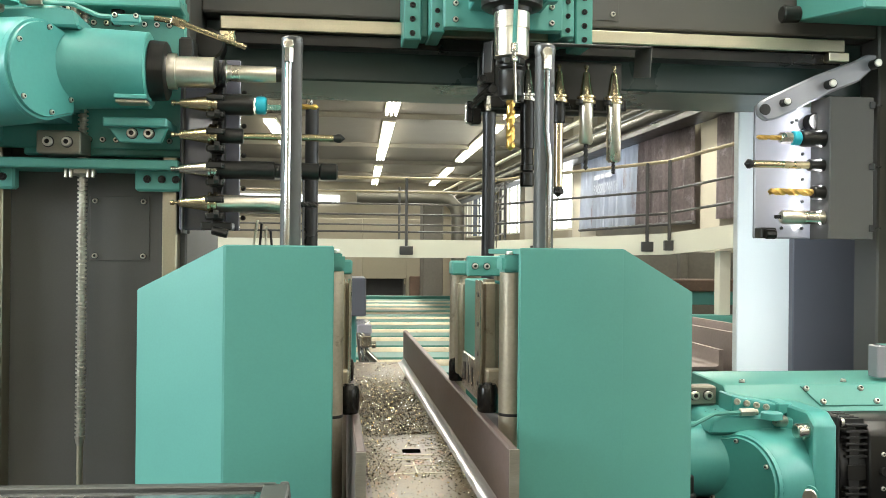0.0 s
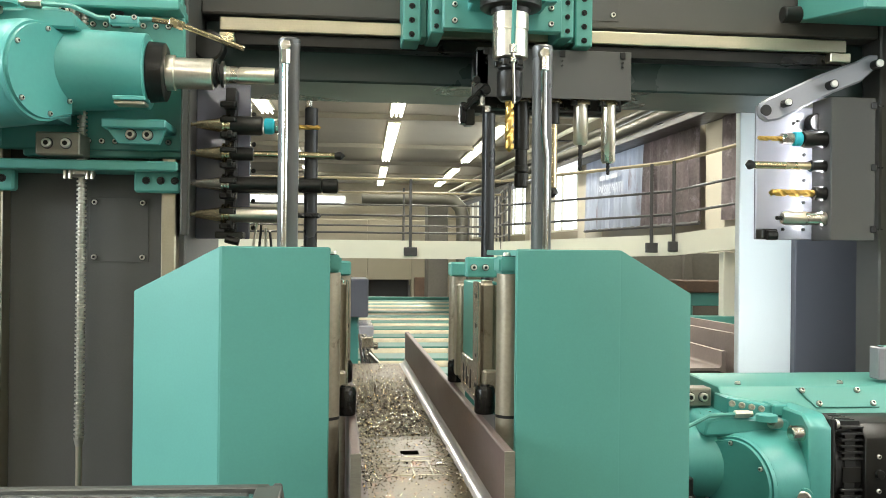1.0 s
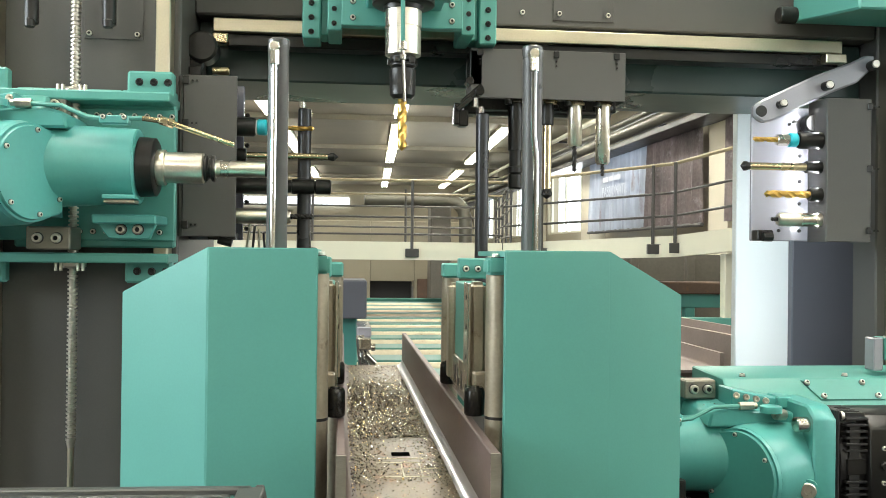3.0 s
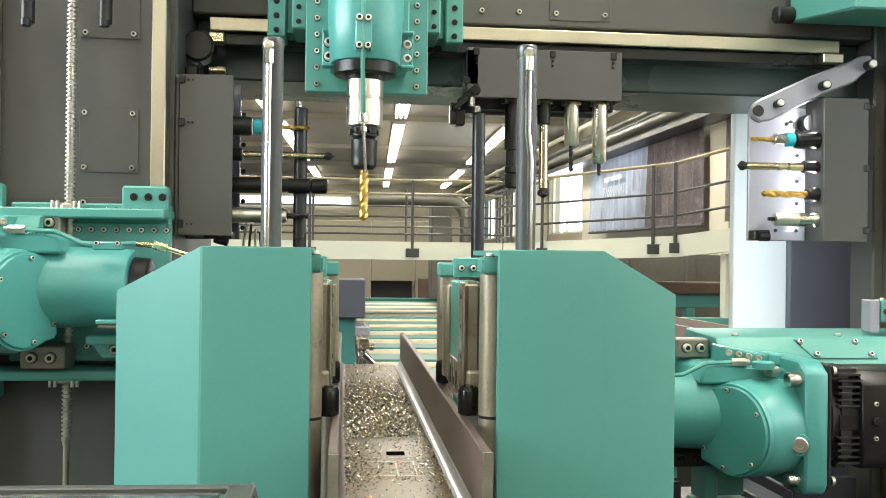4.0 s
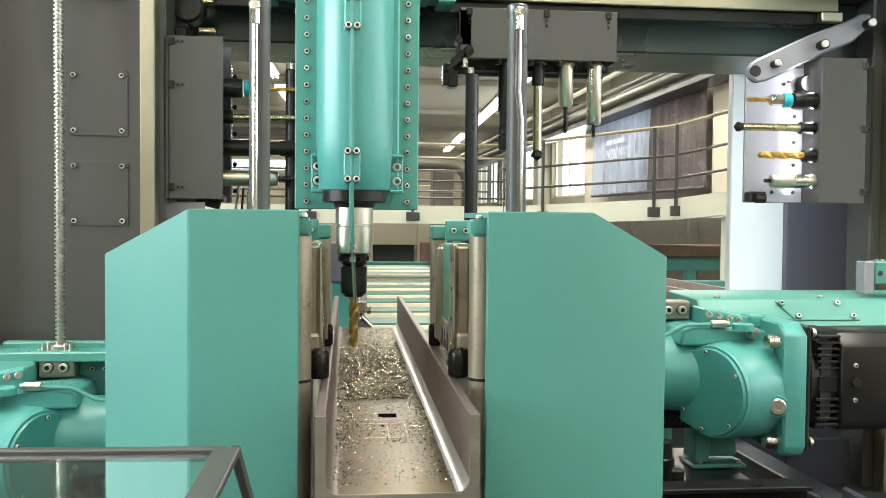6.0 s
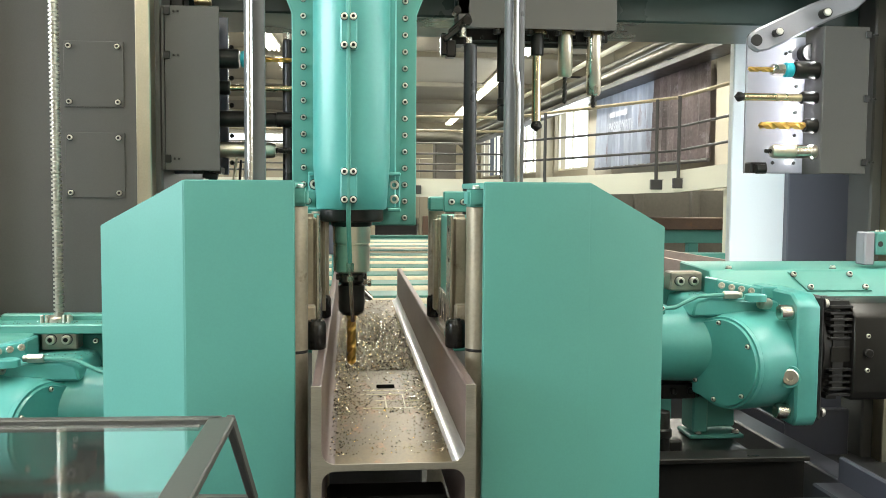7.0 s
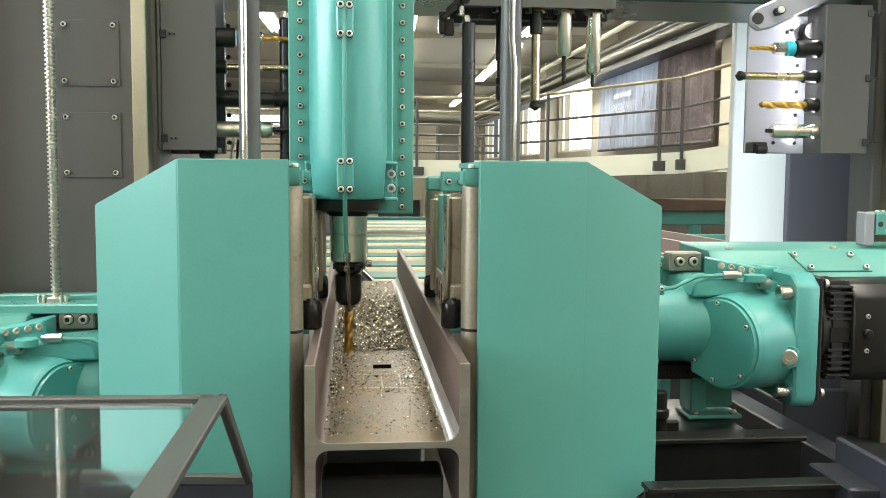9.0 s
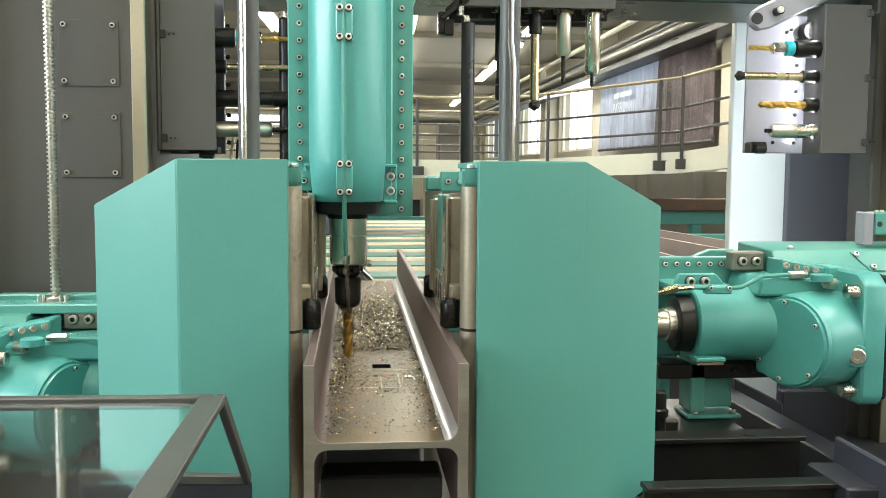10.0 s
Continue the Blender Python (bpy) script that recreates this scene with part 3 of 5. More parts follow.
for px, py in ((-0.10, 1.62), (0.07, 1.77)):
    part("drill_mark", rod((px, py, 1.0062), (px, py, 1.008), 0.01, 10), STEEL, beam)

# chips on the web
rng = random.Random(4)
verts, faces = [], []
for i in range(44000):
    y = 1.29 + 2.4 * rng.random()
    dense = 1.0 if 2.08 < y < 2.75 else 0.10 if y < 1.6 else 0.30 if y < 2.08 else max(0.12, 1.0 - (y - 2.75) * 1.5)
    if rng.random() > dense:
        continue
    x = rng.uniform(-0.122, 0.103)
    if 1.86 < y < 1.93 and -0.02 < x < 0.04:
        continue
    if y < 2.08 and rng.random() < 0.6:
        x = min(0.106, math.copysign(0.118 - abs(rng.gauss(0, 0.035)), x))
    s = rng.uniform(0.0013, 0.0029) * (1.5 if rng.random() < 0.15 else 1.0)
    z = 1.0065 + rng.random() * (0.004 if dense == 1 else 0.001)
    a0 = rng.random() * 6.28
    n = len(verts)
    for k in range(3):
        verts.append((x + s * math.cos(a0 + k * 2.1) * rng.uniform(0.6, 1.2), y + s * math.sin(a0 + k * 2.1), z + rng.uniform(0, s)))
    verts.append((x, y, z + s * rng.uniform(0.5, 1.6)))
    faces += [(n, n + 1, n + 3), (n + 1, n + 2, n + 3), (n + 2, n, n + 3), (n, n + 2, n + 1)]
me = bpy.data.meshes.new("metal_chips")
me.from_pydata(verts, [], faces)
me.materials.append(CHIP)
tagged(new("metal_chips", me), "glittering drilled metal chips scattered on the beam web", "metal chips", kind="stuff")

# ---------- clamps ----------


def clamp(s, x_in, x_mid, x_out):
    """One vertical clamp: sheet cover, guide column, jaw plates, rollers, hydraulic rods; s is the side of the beam."""
    ob = thing("clamp_unit", s * 0.4, 1.6, 0, "turquoise sheet-covered vertical clamp with guide column beside the beam", "clamp", "clamps beside the beam")
    y0, y1, t = 1.466, 1.606, 0.004

    def wall(pts, d):
        bm = bmesh.new()
        f = [bm.verts.new(p) for p in pts]
        b = [bm.verts.new(Vector(p) + Vector(d)) for p in pts]
        n = len(pts)
        bm.faces.new(f)
        bm.faces.new(b[::-1])
        for i in range(n):
            bm.faces.new((f[i], b[i], b[(i + 1) % n], f[(i + 1) % n]))
        bmesh.ops.recalc_face_normals(bm, faces=bm.faces)
        bmesh.ops.bevel(bm, geom=bm.edges[:], offset=0.0015, segments=2, affect="EDGES")
        return bm
    zb = 0.70
    rim = [(x_in, y0, zb), (x_mid, y0, zb), (x_out, y1, zb + 0.09), (x_out, y1, 1.424), (x_mid, y0, 1.521), (x_in, y0, 1.521)]
    sheet = bmesh.new()
    f = [sheet.verts.new((s * x, y, z)) for x, y, z in rim]
    g = [sheet.verts.new((s * (x - (0.008 if k in (2, 3) else 0.003 if k in (1, 4) else 0)), y + (0.010 if k in (2, 3) else 0.016), z)) for k, (x, y, z) in enumerate(rim)]
    for q in (f, g):
        sheet.faces.new((q[0], q[1], q[4], q[5]))
        sheet.faces.new((q[1], q[2], q[3], q[4]))
    for k in range(6):
        sheet.faces.new((f[k], f[(k + 1) % 6], g[(k + 1) % 6], g[k]))
    bmesh.ops.recalc_face_normals(sheet, faces=sheet.faces)
    bmesh.ops.bevel(sheet, geom=sheet.edges[:], offset=0.0022, segments=3, affect="EDGES")
    part("front_cover", sheet, TEAL, ob, "bent turquoise sheet cover")
    part("top_panel", wall([(s * (x_in + 0.002), y0 + 0.022, 1.519), (s * (x_mid - 0.002), y0 + 0.022, 1.519), (s * (x_mid - 0.002), y0 + 0.40, 1.519), (s * (x_in + 0.002), y0 + 0.40, 1.519)], (0, 0, -0.012)), TEAL, ob)
    part("slope_panel", wall([(s * (x_mid + 0.004), y0 + 0.03, 1.516), (s * (x_out - 0.004), y1 + 0.02, 1.422), (s * (x_out - 0.004), y1 + 0.26, 1.422), (s * (x_mid + 0.004), y0 + 0.40, 1.516)], (0, 0, -0.012)), TEAL, ob)
    part("side_panel", wall([(s * (x_out - 0.002), y1 + 0.014, zb + 0.09), (s * (x_out - 0.002), y1 + 0.26, zb + 0.09), (s * (x_out - 0.002), y1 + 0.26, 1.42), (s * (x_out - 0.002), y1 + 0.014, 1.42)], (-s * 0.012, 0, 0)), TEAL, ob)
    part("base", box(s * (x_in + 0.03), s * (x_out - 0.03), y0 + 0.17, y0 + 0.36, 0, 0.86, 0.01), DEEP, ob)
    gx = s * 0.198
    part("guide_column", rod((gx, 1.56, 0.62), (gx, 1.56, 1.468), 0.029, 28, 0.05), WORN, ob, "worn brownish steel guide column")
    part("column_ring", rod((gx, 1.56, 1.155), (gx, 1.56, 1.163), 0.0297, 28, 0.05), BLACK, ob)
    part("column_cap", box(gx - 0.030, gx + 0.030, 1.525, 1.60, 1.468, 1.505, 0.006, 2), TEAL, ob)
    bolt(ob, gx - 0.01, 1.55, 1.506, (0, 0, 1), 0.008)
    bolt(ob, gx + 0.012, 1.58, 1.506, (0, 0, 1), 0.008)
    part("jaw_bar", box(s * 0.153, s * 0.196, 1.70, 1.76, 1.17, 1.447, 0.011, 3), WORN, ob, "worn steel jaw bar")
    part("jaw_edge", box(s * 0.150, s * 0.156, 1.70, 1.78, 1.16, 1.444, 0.001), STEEL, ob)
    part("jaw_plate", box(s * 0.160, s * 0.22, 1.80, 2.02, 1.15, 1.44, 0.003), TEAL, ob)
    part("rear_bar", box(s * 0.145, s * 0.185, 2.03, 2.10, 1.17, 1.434, 0.011, 3), WORN, ob)
    part("rear_column", rod((s * 0.162, 2.16, 0.62), (s * 0.162, 2.16, 1.445), 0.024, 24, 0.05), WORN, ob)
    part("rear_cap", box(s * 0.138, s * 0.19, 2.13, 2.19, 1.445, 1.485, 0.005), TEAL, ob)
    part("head_plate", box(s * 0.17, s * 0.26, 2.04, 2.07, 1.445, 1.50, 0.003), TEAL, ob)
    for dx in (0.19, 0.222):
        bolt(ob, s * dx, 2.038, 1.472, (0, -1, 0), 0.008)
    for z in (1.20, 1.27, 1.34, 1.41):
        part("jaw_screw", rod((s * 0.150, 1.735, z), (s * 0.1485, 1.735, z), 0.006, 10), BLACK, ob)
    # Thin near-black strips paint the shade inside the jaw slots.
    for y in (1.82, 1.88, 1.94):
        part("jaw_slot", box(s * 0.1508, s * 0.153, y, y + 0.012, 1.18, 1.225, 0), SHADE, ob)
    part("lower_jaw", box(s * 0.152, s * 0.19, 1.78, 2.0, 1.155, 1.25, 0.003), STEEL, ob)
    for y, k in ((1.62, 1.0), (2.12, 0.95)):
        rx = s * 0.155
        part("roller", lathe((rx, y, 1.152), (0, 0, 1), [(0, 0.018), (0.002, 0.0215), (0.005, 0.0232), (0.054 * k, 0.0232), (0.058 * k, 0.0215), (0.063 * k, 0.019), (0.063 * k, 0.011), (0.066 * k, 0.010)], 28), ROLLERBLACK, ob, "black guide roller")
        part("roller_arm", box(s * 0.156, s * 0.20, y + 0.01, y + 0.05, 1.19, 1.245, 0.004), WORN, ob)
    # hydraulic rod with its pipe
    hx = s * 0.288
    hz = 1.982 if s < 0 else 1.986
    part("hydraulic_cylinder", lathe((hx, 1.66, 1.40), (0, 0, 1), [(0, 0.023), (hz - 1.42, 0.023), (hz - 1.415, 0.0245), (hz - 1.40, 0.0245), (hz - 1.396, 0.021)], 28), GREYROD, ob, "dark grey hydraulic cylinder")
    part("fitting", merge(rod((hx - 0.006, 1.632, hz - 0.022), (hx - 0.006, 1.606, hz - 0.022), 0.0125, 6), rod((hx - 0.006, 1.615, hz - 0.062), (hx - 0.006, 1.615, hz - 0.028), 0.0105, 6)), STEEL, ob, "bright hexagonal pipe fitting")
    k = 0.006 if s > 0 else 0.0
    part("oil_pipe", pipe([(hx - 0.006, 1.615, hz - 0.05), (hx - 0.006, 1.615, hz - 0.20), (hx - 0.006 + k, 1.613, hz - 0.26), (hx - 0.006 + k, 1.613, 1.50)], 0.0068, 10), CHROME, ob, "polished steel oil pipe")
    bx = s * 0.276 if s > 0 else -0.257
    part("rear_cylinder", rod((bx, 2.337, 1.30), (bx, 2.337, 1.935), 0.020, 22, 0.1), DARKROD, ob)
    part("rear_fitting", rod((bx - 0.008, 2.32, 1.935), (bx - 0.008, 2.32, 1.955), 0.010, 6), STEEL, ob)
    return ob


clamp(-1, 0.191, 0.410, 0.608)
clamp(1, 0.194, 0.418, 0.628)
sup = thing("beam_support", 0, 2.2, 0, "machine bed under the beam, coloured near-black as shade", "machine bed")
# Bed and rests take the shade colour to darken the space below the web.
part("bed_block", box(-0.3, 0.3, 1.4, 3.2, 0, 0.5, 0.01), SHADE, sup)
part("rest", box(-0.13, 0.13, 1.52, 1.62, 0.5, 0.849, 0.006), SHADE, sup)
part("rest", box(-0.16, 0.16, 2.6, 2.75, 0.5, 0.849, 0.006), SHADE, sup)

# ---------- gantry ----------
gan = thing("gantry_frame", 0.5, 2.6, 0, "dark grey machine gantry with steel guide rails", "gantry")
part("column", box(-1.95, -0.60, 2.235, 2.95, 0, 3.3, 0.006), DARK, gan)
part("column", box(1.62, 2.7, 2.46, 2.60, 0, 3.3, 0.006), DARK, gan)
part("crossbeam", box(-0.60, 1.619, 2.47, 2.95, 2.24, 3.3, 0.006), DARK, gan)
part("lower_crossbeam", box(-0.60, 1.62, 2.56, 2.95, 2.055, 2.24, 0.006), DEEP, gan, "dark green-grey lower beam")
part("guide_rail", box(-0.535, 1.46, 2.395, 2.47, 2.172, 2.213, 0.003), RAIL, gan, "ground steel guide rail")
part("rail_foot", box(-0.50, 1.46, 2.42, 2.49, 2.135, 2.172, 0.003), BLACK, gan)
part("rail_end", box(-0.535, -0.49, 2.385, 2.47, 2.135, 2.165, 0.003), BRASS, gan)
part("rail_end", box(1.40, 1.47, 2.385, 2.47, 2.14, 2.17, 0.003), RAIL, gan)
part("guide_rail", box(-0.657, -0.618, 2.17, 2.235, 0.5, 3.3, 0.003), RAIL, gan)
part("guide_rail", box(-1.11, -1.072, 2.17, 2.235, 0.5, 3.3, 0.003), RAIL, gan)
part("guide_rail", box(1.655, 1.69, 2.40, 2.46, 0.4, 3.3, 0.003), RAIL, gan)
for z0, z1 in ((1.725, 1.905), (1.475, 1.655), (2.10, 2.28)):
    part("cover_plate", box(-0.862, -0.702, 2.231, 2.236, z0, z1, 0.001), DARK, gan)
    for x in (-0.848, -0.718):
        for z in (z0 + 0.014, z1 - 0.014):
            bolt(gan, x, 2.231, z, (0, -1, 0), 0.0075)
part("cover_plate", box(0.52, 0.72, 2.466, 2.471, 2.262, 2.42, 0.001), DARK, gan)
for x in (0.54, 0.70, 0.30, 0.42):
    bolt(gan, x, 2.466, 2.283, (0, -1, 0), 0.008)
# ball screw of the side carriage
scr = [(0, 0.009)]
for k in range(158):
    z = 0.02 + k * 0.0115
    scr += [(z, 0.0132), (z + 0.0052, 0.0136), (z + 0.0060, 0.0090), (z + 0.0108, 0.0090)]
part("ball_screw", lathe((-0.862, 2.15, 0.98), (0, 0, 1), scr, 14), SCREW, gan, "bright steel ball screw")
part("screw_shaft", rod((-0.862, 2.15, 0.2), (-0.862, 2.15, 0.985), 0.0085, 12), RAIL, gan)
for x, z in ((-0.97, 2.11), (-0.77, 2.115)):
    part("buffer", merge(rod((x, 2.13, z), (x, 2.13, z + 0.16), 0.018, 16), rod((x, 2.115, z - 0.012), (x, 2.115, z + 0.01), 0.013, 16)), BLACK, gan, "black rubber buffer")
# pivot brackets at the ends of the rail
part("pivot_bracket", merge(rod((-0.565, 2.37, 2.12), (-0.565, 2.45, 2.12), 0.047, 24), box(-0.61, -0.56, 2.39, 2.45, 2.02, 2.13, 0.006)), BLACK, gan)
part("pivot_pin", rod((-0.53, 2.36, 2.045), (-0.48, 2.36, 2.045), 0.012, 12), BRASS, gan)

# bracket of the side tool magazine: a long sloping steel link
link = prism([(1.166, 1.997), (1.190, 2.016), (1.366, 2.098), (1.492, 2.146), (1.54, 2.17), (1.575, 2.17), (1.566, 2.13), (1.512, 2.08), (1.424, 2.045), (1.229, 1.949), (1.195, 1.943), (1.168, 1.961)], "y", 2.395, 2.425, 0.006)
part("link_bracket", link, GLOSS, gan, "glossy grey sloping link plate with pins")
# No real hole: a flat disc carries the bore's shade as colour.
part("link_hole", rod((1.188, 2.3935, 1.979), (1.188, 2.40, 1.979), 0.019, 20), SHADE, gan, "bore in the link plate, drawn as a flat shade-coloured disc")
for x, z, r in ((1.248, 2.001, 0.013), (1.401, 2.064, 0.015), (1.556, 2.135, 0.016)):
    part("pin", rod((x, 2.36, z), (x, 2.40, z), r, 16), BLACK, gan)
    part("pin_head", rod((x - 0.004, 2.352, z), (x - 0.004, 2.362, z), r * 0.8, 12), BOLTSTEEL, gan)

# upper cover of the other side carriage
top = thing("upper_carriage", 1.75, 2.3, 2.3, "turquoise carriage hood high on the gantry column", "carriage")
part("hood", prism([(2.05, 2.222), (2.44, 2.276), (2.44, 2.7), (2.05, 2.7)], "x", 1.312, 2.3, 0.006), TEAL, top)
part("hood_buffer", rod((1.252, 2.42, 2.296), (1.312, 2.42, 2.296), 0.028, 20), BLACK, top, "black rubber buffer")

# panels behind the side magazine
guard = thing("machine_guard", 1.5, 2.95, 0, "tall sheet guard with glossy white and slate grey panels", "machine guard")
part("white_panel", box(1.345, 1.558, 2.93, 2.97, 0, 2.12, 0.004), WHITE, guard, "glossy white sheet panel")
part("grey_panel", box(1.556, 1.819, 2.90, 2.94, 0, 1.670, 0.004), SLATE, guard, "slate grey painted panel")



# ---------- tool magazines ----------
def tool(parent, base, axis, n, r, kind, length=0.12):
    """A taper-shank tool: taper and pull stud behind the base, flange, body and cutter before it."""
    a, base = Vector(axis).normalized(), Vector(base)
    th = part("tool_holder", lathe(base, a, [(-0.115, 0.007), (-0.107, 0.007), (-0.105, 0.0045), (-0.095, 0.0045), (-0.093, 0.010), (-0.02, 0.022), (-0.018, 0.03), (-0.012, 0.03), (-0.010, 0.025), (-0.005, 0.025), (-0.003, 0.03), (0.004, 0.03), (0.006, 0.021)], 24), BRASS if kind != "dark" else STEEL, parent, "bright steel taper tool holder")
    if kind == "mill":
        part("chuck", lathe(base, a, [(0.004, 0.028), (0.090, 0.028), (0.096, 0.024)], 20), BLACK, th)
        part("ring", rod(base + a * 0.10, base + a * 0.128, 0.0235, 20), CYAN, th, "cyan coloured ring")
        part("nut", rod(base + a * 0.128, base + a * 0.17, 0.019, 8), STEEL, th)
        part("cutter", drill_bit(base + a * 0.165, a, n - 0.165, r, 1.0), GOLD, th, "gold coated milling cutter")
    elif kind == "bore":
        part("chuck", rod(base, base + a * 0.07, 0.02, 20), BLACK, th)
        part("shaft", rod(base + a * 0.065, base + a * (n - 0.03), r, 16), BRASS, th)
        part("cutter", lathe(base, a, [(n - 0.035, r * 0.7), (n - 0.02, r * 1.25), (n - 0.012, r * 1.25), (n, 0.001)], 14), BLACK, th)
    elif kind == "dark":
        part("chuck", lathe(base, a, [(0.004, 0.024), (0.15, 0.024), (0.152, 0.019), (0.20, 0.019), (0.202, 0.022), (n - 0.05, 0.022), (n - 0.048, 0.016), (n - 0.044, 0.022), (n - 0.004, 0.022), (n, 0.017)], 20), BLACK, th)
    elif kind == "sleeve":
        part("sleeve", lathe(base, a, [(0.004, 0.0225), (length, 0.0225), (length + 0.008, 0.017)], 24), BRUSHED, th, "polished steel sleeve")
        part("cutter", drill_bit(base + a * (length + 0.005), a, n - length, r, 1.6), BLACK, th)
    elif kind == "drill":
        part("chuck", lathe(base, a, [(0.004, 0.024), (0.05, 0.024), (0.056, 0.02)], 20), BLACK, th)
        part("drill_bit", drill_bit(base + a * 0.05, a, n - 0.05, r, 1.7), GOLD, th, "gold coated twist drill")
    for q in (-1, 1):
        part("grip", rod(base - a * 0.002 + a.orthogonal() * 0.030 * q, base + a * 0.012 + a.orthogonal() * 0.030 * q, 0.012, 8), BLACK, th, "black gripper finger")
    return th


def latch(parent, x, y, z, upright):
    part("latch", merge(box(x - 0.009, x + 0.009, y - 0.006, y, z - 0.011, z + 0.011, 0.002), rod((x + (0.018 if upright else 0), y + 0.001, z - (0 if upright else 0.022)), (x + (0.018 if upright else 0), y - 0.004, z - (0 if upright else 0.022)), 0.0035, 8),
                        rod((x + (0.030 if upright else 0), y + 0.001, z - (0 if upright else 0.036)), (x + (0.030 if upright else 0), y - 0.004, z - (0 if upright else 0.036)), 0.0035, 8)), BLACK, parent)


# magazine beside the left column, tools pointing at the beam
mag_l = thing("tool_magazine", -0.52, 2.33, 1.55, "dark grey tool magazine with four taper tools beside the column", "tool magazine", "tool magazines")
part("back_plate", box(-0.60, -0.44, 2.40, 2.415, 1.545, 2.01, 0.003), LAVENDER, mag_l, "glossy grey back plate")
part("rack", box(-0.507, -0.477, 2.335, 2.40, 1.56, 1.99, 0.003), BLACK, mag_l)
part("support_arm", box(-0.60, -0.56, 2.36, 2.44, 2.0, 2.06, 0.006), BLACK, mag_l)
for zt, n, r, kd in ((1.874, 0.265, 0.007, "mill"), (1.792, 0.335, 0.0095, "bore"), (1.703, 0.316, 0.012, "dark"), (1.615, 0.262, 0.008, "sleeve")):
    tool(mag_l, (-0.492, 2.305, zt), (1, 0, 0), n, r, kd, 0.19)
for z in (1.66, 1.75, 1.83, 1.92, 1.58):
    bolt(mag_l, -0.43, 2.395, z, (0, -1, 0), 0.006, BLACK)
for k in range(9):
    part("gripper_block", merge(box(-0.512, -0.472, 2.27, 2.34, 1.572 + 0.044 * k, 1.588 + 0.044 * k, 0.003), rod((-0.515, 2.28, 1.58 + 0.044 * k), (-0.468, 2.28, 1.58 + 0.044 * k), 0.009, 8)), BLACK, mag_l)
part("foot_block", merge(box(-0.53, -0.45, 2.30, 2.38, 1.545, 1.565, 0.003), rod((-0.50, 2.30, 1.545), (-0.46, 2.30, 1.535), 0.012, 10)), BLACK, mag_l)
hinge = thing("magazine_cover", -0.592, 2.235, 1.55, "dark grey hinged sheet cover of the tool magazine", "cover")
part("hinge_strip", box(-0.60, -0.592, 2.23, 2.242, 1.553, 2.006, 0.001), DARK, hinge)
cov_l = part("leaf", box(-0.589, -0.442, 2.224, 2.228, 1.553, 2.006, 0.001),
             DARK, hinge, "dark grey hinged sheet cover", origin=(-0.592, 2.235, 1.78))
for z in (1.99, 1.87, 1.585):
    latch(cov_l, -0.583, 2.2235, z, True)
for k in range(6):
    solid("hanging_cable", pipe([(-0.42 + 0.013 * k, 2.42, 1.60 - 0.01 * k), (-0.435 + 0.02 * k, 2.43, 1.50), (-0.44 + 0.03 * k, 2.44, 1.3), (-0.44 + 0.03 * k, 2.45, 0.9)], 0.004, 6), CABLE if k % 2 else CREAM, "thin cable hanging from the tool magazine", "cable", "magazine cables") if k < 4 else None

# magazine under the crossbeam, tools pointing down
mag_m = thing("tool_magazine", 0.48, 2.4, 1.95, "dark grey tool magazine with tools hanging under the crossbeam", "tool magazine", "tool magazines")
part("back_plate", box(0.245, 0.72, 2.485, 2.50, 1.955, 2.13, 0.003), DARK, mag_m)
part("rack", box(0.245, 0.72, 2.43, 2.485, 1.965, 2.0, 0.003), BLACK, mag_m)
part("end_block", merge(box(0.222, 0.262, 2.36, 2.44, 1.94, 1.985, 0.004), box(0.205, 0.235, 2.35, 2.40, 1.90, 1.95, 0.004)), BLACK, mag_m)
part("linkage", merge(tilted(box(0.205, 0.285, 2.32, 2.35, 1.985, 2.003, 0.003), (0.245, 2.33, 1.99), ry=-42), tilted(box(0.19, 0.25, 2.31, 2.33, 1.955, 1.972, 0.003), (0.22, 2.32, 1.96), ry=-40),
                      box(0.186, 0.206, 2.32, 2.36, 1.90, 1.965, 0.004), rod((0.262, 2.30, 2.0), (0.262, 2.35, 2.0), 0.014, 12), rod((0.232, 2.30, 2.03), (0.232, 2.35, 2.03), 0.012, 12), box(0.235, 0.275, 2.33, 2.40, 2.02, 2.13, 0.004)), ROLLERBLACK, mag_m, "black lever linkage")
part("switch", rod((0.25, 2.34, 1.955), (0.25, 2.34, 1.985), 0.014, 10), STEEL, mag_m)
for x, n, r, kd, ln in ((0.39, 0.27, 0.012, "dark", 0), (0.49, 0.30, 0.0145, "bore", 0), (0.578, 0.21, 0.007, "sleeve", 0.125), (0.668, 0.22, 0.006, "sleeve", 0.18)):
    tool(mag_m, (x, 2.40, 1.985), (0, 0, -1), n, r, kd, ln)
for k in range(9):
    bolt(mag_m, 0.27 + 0.054 * k, 2.43, 1.972, (0, -1, 0), 0.006, BLACK)
cov_m = part("cover", box(0.238, 0.718, 2.33, 2.334, 1.985, 2.134, 0.001),
             DARK, mag_m, "dark grey hinged sheet cover", origin=(0.478, 2.34, 2.136))
for x in (0.238, 0.714):
    part("end_flap", box(x, x + 0.004, 2.334, 2.42, 1.985, 2.134, 0.001), DARK, cov_m)
for x in (0.265, 0.50, 0.69):
    latch(cov_m, x, 2.3295, 2.122, False)

